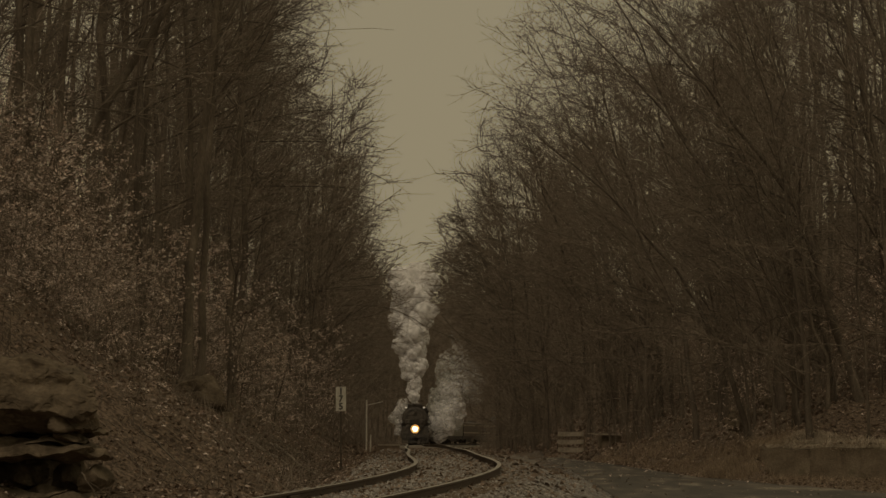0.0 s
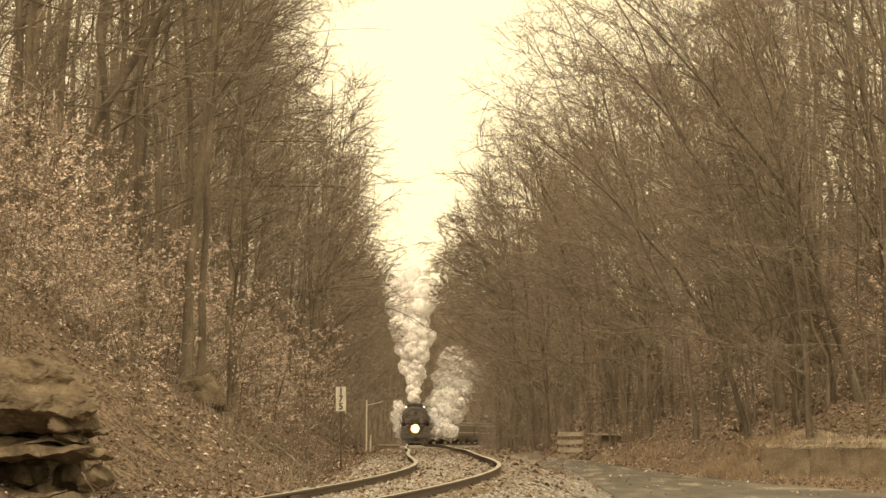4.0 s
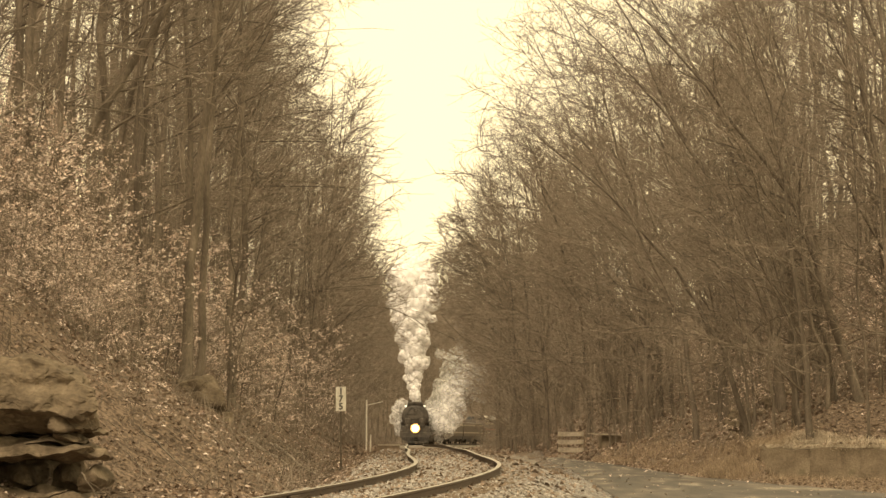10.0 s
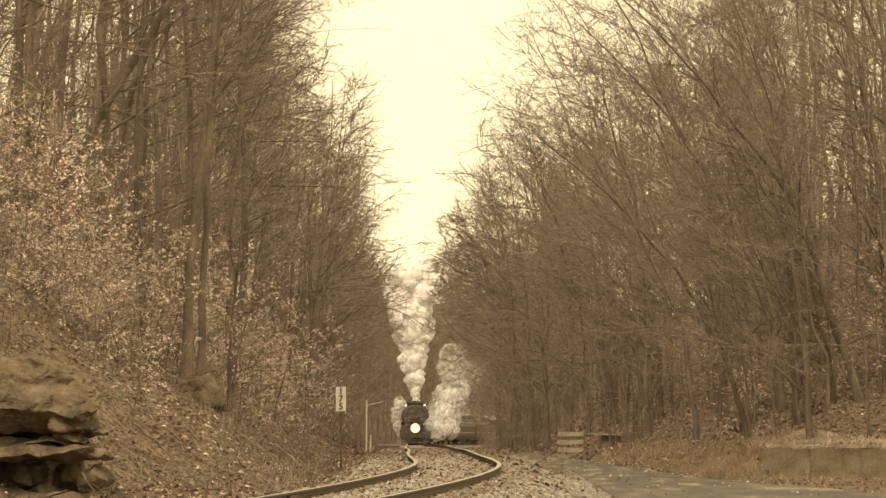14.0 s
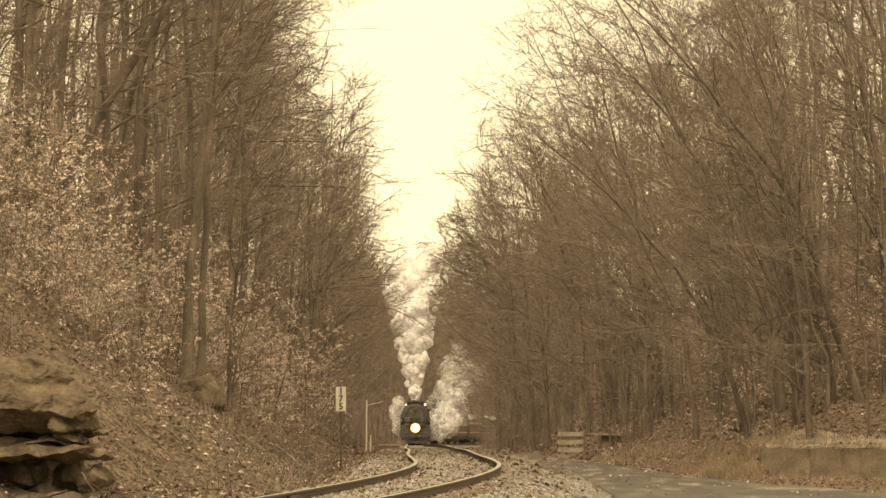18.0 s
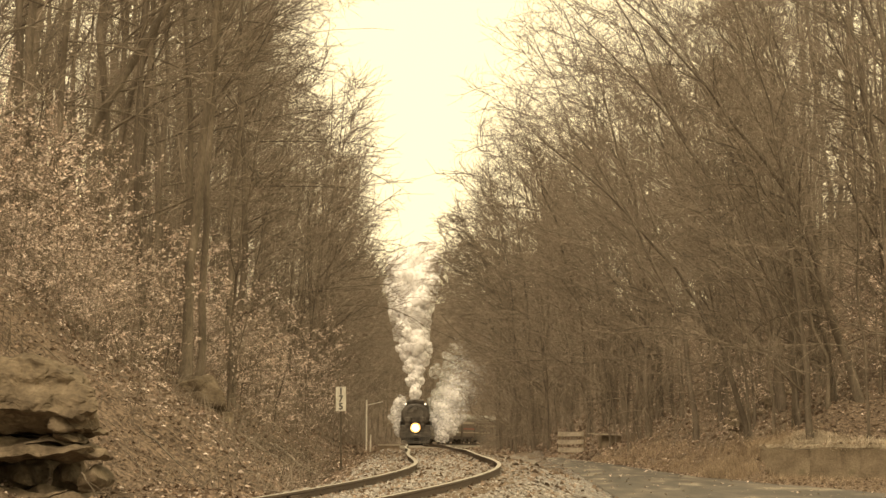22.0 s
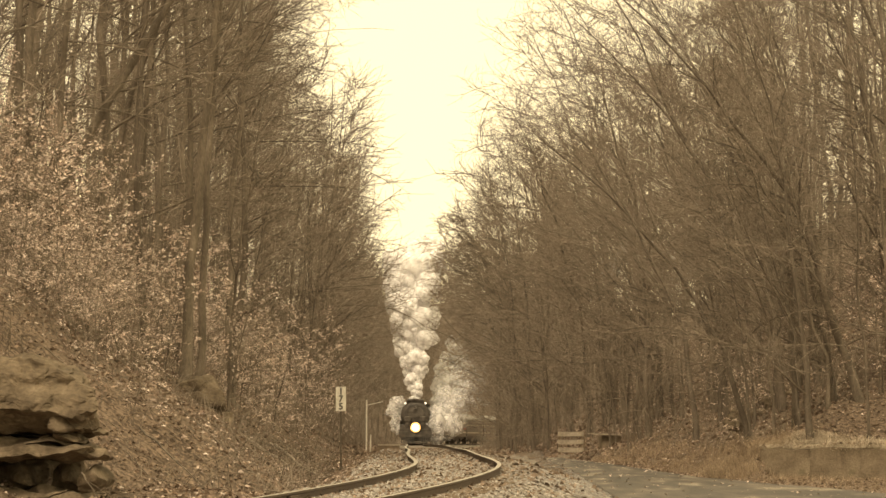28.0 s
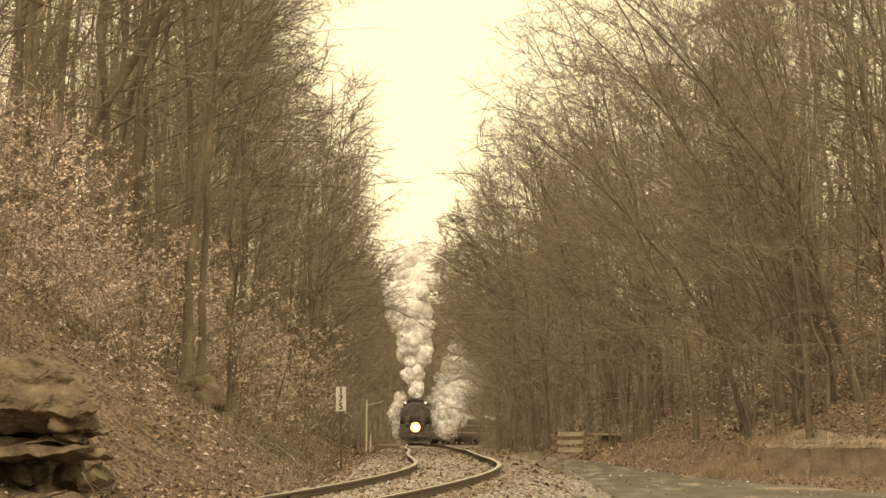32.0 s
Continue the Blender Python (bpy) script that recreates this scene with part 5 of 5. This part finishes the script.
def diesel(length=18.0):
    """Streamlined diesel with a sloping cream nose and striped flanks, hauled in the train."""
    ob = thing("diesel_locomotive", "dark diesel locomotive with cream cab roof and striped sides", "diesel locomotive", "cars of the train")
    bm = bmesh.new()
    secs = []
    for y, top, w, low in ((0.0, 2.1, 0.9, 1.0), (0.25, 2.6, 1.25, 0.9), (0.9, 2.95, 1.45, 0.85), (1.8, 3.15, 1.52, 0.85), (2.1, 3.3, 1.54, 0.85)):
        secs.append([bm.verts.new((x, y, z)) for x, z in [(-w, low), (-w, top - 0.55)] + [(-w * math.cos(math.pi * k / 10), top - 0.55 + 0.55 * math.sin(math.pi * k / 10)) for k in range(1, 10)] + [(w, top - 0.55), (w, low)]])
    m = len(secs[0])
    for a, b in zip(secs, secs[1:]):
        for i in range(m - 1):
            bm.faces.new((a[i], a[i + 1], b[i + 1], b[i]))
    bm.faces.new(list(reversed(secs[0])))
    bm.faces.new(secs[-1])
    bmesh.ops.recalc_face_normals(bm, faces=bm.faces)
    part("nose", bm, M_COACH, ob, "rounded dark nose", True)
    part("body", vault(bmesh.new(), 1.54, 2.1, length, 0.95, 3.25, 0.03), M_COACH, ob)
    part("roof", vault(bmesh.new(), 1.5, 6.5, length, 3.2, 3.45, 0.7), M_GREY, ob, "", True)
    part("cab_roof", vault(bmesh.new(), 1.5, 2.6, 6.5, 3.2, 3.45, 0.72), M_CREAM, ob, "cream cab roof", True)
    bm = bmesh.new()
    a = [bm.verts.new(p) for p in ((-1.4, 2.0, 3.2), (1.4, 2.0, 3.2), (1.15, 2.62, 4.05), (-1.15, 2.62, 4.05))]
    b = [bm.verts.new(p) for p in ((-1.4, 2.9, 3.2), (1.4, 2.9, 3.2), (1.2, 2.9, 4.1), (-1.2, 2.9, 4.1))]
    for i in range(4):
        bm.faces.new((a[i], a[(i + 1) % 4], b[(i + 1) % 4], b[i]))
    bm.faces.new(list(reversed(a)))
    bm.faces.new(b)
    bmesh.ops.recalc_face_normals(bm, faces=bm.faces)
    cab = part("cab_front", bm, M_COACH, ob, "dark windscreen surround")
    for s in (-1, 1):
        bm = bmesh.new()
        q = [bm.verts.new(p) for p in ((s * 0.12, 2.13, 3.42), (s * 1.1, 2.13, 3.42), (s * 0.98, 2.45, 3.86), (s * 0.12, 2.45, 3.86))]
        w = [bm.verts.new((v.co.x, v.co.y + 0.12, v.co.z)) for v in q]
        for v in q:
            v.co.y -= 0.03
        bm.faces.new(q)
        for i in range(4):
            bm.faces.new((q[i], q[(i + 1) % 4], w[(i + 1) % 4], w[i]))
        bmesh.ops.recalc_face_normals(bm, faces=bm.faces)
        part("windscreen", bm, M_GLASS, cab, "dark windscreen pane")
        for z, h, mt in ((2.72, 0.3, M_CREAM), (1.95, 0.2, M_RED), (1.5, 0.14, M_CREAM)):
            part("stripe", box(bmesh.new(), s * 1.545 - 0.008, s * 1.545 + 0.008, 2.2, length - 0.05, z, z + h), mt, ob)
        part("side_window", box(bmesh.new(), s * 1.55 - 0.012, s * 1.55 + 0.012, 2.6, 3.4, 3.02, 3.22, 0.01), M_GLASS, ob)
    part("underframe", box(bmesh.new(), -1.2, 1.2, 0.6, length, 0.7, 0.95, 0.03), M_BLACK, ob)
    part("fuel_tank", box(bmesh.new(), -1.1, 1.1, 7.0, 11.0, 0.3, 0.75, 0.06), M_BLACK, ob)
    bogies(ob, 4.0, length - 3.4)
    return ob


# ---- smoke and steam ----
def puff_mesh(seed, mat):
    bm = bmesh.new()
    bmesh.ops.create_icosphere(bm, subdivisions=3, radius=1.0)
    off = Vector((seed * 3.1, seed * 1.7, seed))
    for v in bm.verts:
        p = v.co.copy()
        n = noise.noise(p * 1.3 + off) * 0.4 + abs(noise.noise(p * 3.0 + off)) * 0.25
        v.co = p * (0.84 + n)
    me = bpy.data.meshes.new("puff")
    bm.to_mesh(me)
    bm.free()
    me.materials.append(mat)
    me.polygons.foreach_set("use_smooth", [True] * len(me.polygons))
    return me


PUFFS = []
DRIFT = []


def column_spot(q, side):
    """Where a puff of chimney smoke stands q seconds after it left the chimney."""
    h = (13.5 + 3.5 * side[1] + 2.0 * side[0]) * (1 - math.exp(-q * 0.22))
    w = 0.16 + 0.27 * h if h < 7 else 2.05 + 0.2 * (h - 7)
    return (side[0] * w - 0.02 * h, 2.3 + side[1] * w + 0.25 * h, 4.35 + h)


def steam_spot(q, side):
    """Where a puff of cylinder steam stands q seconds after it was blown off."""
    f = q / 6.0
    w = 0.65 + 0.85 * f
    return (2.2 + 3.3 * f ** 1.1 + side[0] * w + max(q - 7, 0) * 1.8, 3.0 + 11 * f + side[1] * w * 2, 1.5 + 8.2 * f ** 0.9 + side[2] * w)


def smoke():
    rng = np.random.default_rng(9)
    plume = thing("smoke_plume", "billowing white smoke rising from the chimney", "smoke")
    shapes = [puff_mesh(k + 1.0, M_SMOKE) for k in range(8)]
    # standing body of the column
    for i in range(90):
        f = (i + 0.5) / 90
        h = 0.25 + 15.0 * f + (rng.uniform(-2.5, 1.5) if f > 0.8 else 0.0)
        w = 0.16 + 0.27 * h if h < 7 else 2.05 + 0.2 * (h - 7)
        ob = new("puff", shapes[i % 8])
        ob.parent = plume
        at = np.array((rng.uniform(-0.5, 0.5) * w - 0.02 * h, 2.3 + rng.uniform(-0.5, 0.5) * w + 0.25 * h, 4.35 + h))
        PUFFS.append((ob, at, min(0.2 + 0.48 * w, 1.35) * rng.uniform(0.85, 1.1), rng.uniform(0, 6.28), rng.normal(0, 1, 3)))
    # puffs that leave the chimney one after another and rise away
    for i in range(180):
        ob = new("puff", shapes[i % 8])
        ob.parent = plume
        a, b = rng.uniform(0, 6.28), rng.uniform(0.55, 0.95)
        DRIFT.append((ob, column_spot, -6.0 + i * 0.21, rng.uniform(0.3, 0.75), (b * math.cos(a), b * math.sin(a), 0), rng.normal(0, 1, 3)))
    steam = thing("steam_cloud", "white steam blowing off beside the locomotive", "steam")
    shapes = [puff_mesh(k + 21.0, M_STEAM) for k in range(8)]
    for i in range(84):
        f = (i + 0.5) / 84
        w = 0.8 + 0.9 * f
        at = np.array((2.7 + 3.4 * f ** 1.1 + rng.normal(0, 0.7) * w, 4 + 12 * f + rng.normal(0, 1), 1.7 + 7.6 * f + rng.normal(0, 0.5) * w))
        ob = new("puff", shapes[i % 8])
        ob.parent = steam
        PUFFS.append((ob, at, (0.85 + 0.75 * f) * rng.uniform(0.75, 1.25), rng.uniform(0, 6.28), rng.normal(0, 1, 3)))
    for i in range(90):
        ob = new("puff", shapes[i % 8])
        ob.parent = steam
        DRIFT.append((ob, steam_spot, -8.0 + i * 0.44, rng.uniform(0.6, 1.25), tuple(rng.normal(0, 0.7, 3)), rng.normal(0, 1, 3)))
    for i in range(22):
        f = i / 21
        ob = new("puff", shapes[i % 8])
        ob.parent = steam
        PUFFS.append((ob, np.array((-1.65 - 0.45 * math.sin(3.1 * f) * rng.random(), 3 + rng.uniform(0, 5), 1.3 + 3.2 * f)), rng.uniform(0.4, 0.72), rng.uniform(0, 6.28), rng.normal(0, 1, 3)))
    return plume, steam


TRAIN = []
at_m = 0.0
DARK = "dark passenger coach with a grey rounded roof"
STRIPED = "low dark car with two cream stripes along its side"
LINED = ((1.45, 0.16, M_CREAM), (2.45, 0.18, M_CREAM))
for make, length in ((steam_locomotive, 17.0), (tender, 13.0),
                     (lambda: coach(20.0, M_COACH, M_GREY, (), DARK), 20.0),
                     (lambda: coach(20.0, M_COACH, M_GREY, (), DARK), 20.0),
                     (lambda: coach(20.0, M_COACH, M_GREY, (), DARK), 20.0),
                     (lambda: coach(21.5, M_GREY, M_GREY, (), "plain grey baggage car with a rounded roof", windows=False), 21.5),
                     (lambda: coach(26.0, M_COACH, M_COACH, LINED, STRIPED, 2.75, 0.2, False), 26.0),
                     (lambda: coach(26.0, M_COACH, M_COACH, LINED, STRIPED, 2.75, 0.2, False), 26.0),
                     (diesel, 18.0),
                     (lambda: coach(22.0, M_COACH, M_GREY, LINED, "dark coach with two cream stripes"), 22.0),
                     (lambda: coach(22.0, M_COACH, M_GREY, LINED, "dark coach with two cream stripes"), 22.0)):
    TRAIN.append((make(), at_m, length))
    at_m += length + 0.6
PLUME, STEAM = smoke()

_run = spline([0, 6, 12, 17, 22, 27, 32], [578.0, 562.0, 546.5, 534.0, 522.0, 512.5, 504.5])


def front(t):
    """Distance of the engine's front from the camera; it eases off towards the end."""
    return float(_run(t))


def on_track(s):
    """The point s metres from the camera along the line, as y; arc length is taken as distance."""
    return np.array((float(track_x(s)), s, float(track_z(s))))


def car_pose(start, length):
    a, b = on_track(start + 0.15 * length), on_track(start + 0.85 * length)
    d = (b - a) / np.linalg.norm(b - a)
    o = a - d * 0.15 * length
    return pose(*o, math.degrees(math.asin(d[2])), 0, -math.degrees(math.atan2(d[0], d[1])))


def motions():
    times = [0, 4, 8, 12, 16, 20, 24, 28, 32]
    for ob, off, length in TRAIN:
        walk(ob, [(t, car_pose(front(t) + off, length)) for t in times])
    for ob in (PLUME, STEAM):
        walk(ob, [(t, car_pose(front(t), 17.0)) for t in times])
    for ob, r, y in WHEELS:
        n = int(math.ceil(math.degrees(86 / r) / 80))
        walk(ob, [(32 * k / n, pose(0, y, r, math.degrees((front(0) - front(32 * k / n)) / r), 0, 0)) for k in range(n + 1)])
    for ob, at, size, ph, ax in PUFFS:
        rows = []
        ob.scale = (size, size, size)
        for k in range(9):
            t = 4.0 * k
            a = ph + t * 0.55
            sway = np.array((0.45 * math.sin(a), 0.4 * math.cos(a * 0.8), 0.5 * math.sin(a * 1.3 + ax[0]))) * size
            p = at + sway
            rows.append((t, pose(*p, 40 * math.sin(a * 0.7), 35 * math.sin(a * 0.5 + ax[1]), 15 * ax[2] + 14 * k)))
        walk(ob, rows)
    for ob, spot, t0, size, side, ax in DRIFT:
        ob.scale = (size, size, size)
        rest = pose(0.0, 3.2, 2.95)
        rows = []
        if t0 > 0.02:
            rows.append((0.0, rest))
            if t0 > 0.6:
                rows.append((t0 - 0.4, rest))
        for q in (0.0, 0.7, 1.6, 3.0, 5.0, 8.0, 12.0, 18.0):
            if 0 < t0 + q < 32:
                rows.append((t0 + q, pose(*spot(q, side), 18 * q * ax[0] * 0.4, 11 * q, 9 * q * ax[1] * 0.4)))
        for t in (0.0, 32.0):
            if t == 32.0 or t0 <= 0.02:
                q = min(max(t - t0, 0), 18.0)
                rows.append((t, pose(*spot(q, side), 18 * q * ax[0] * 0.4, 11 * q, 9 * q * ax[1] * 0.4)))
        rows.sort(key=lambda r: r[0])
        walk(ob, rows)


motions()
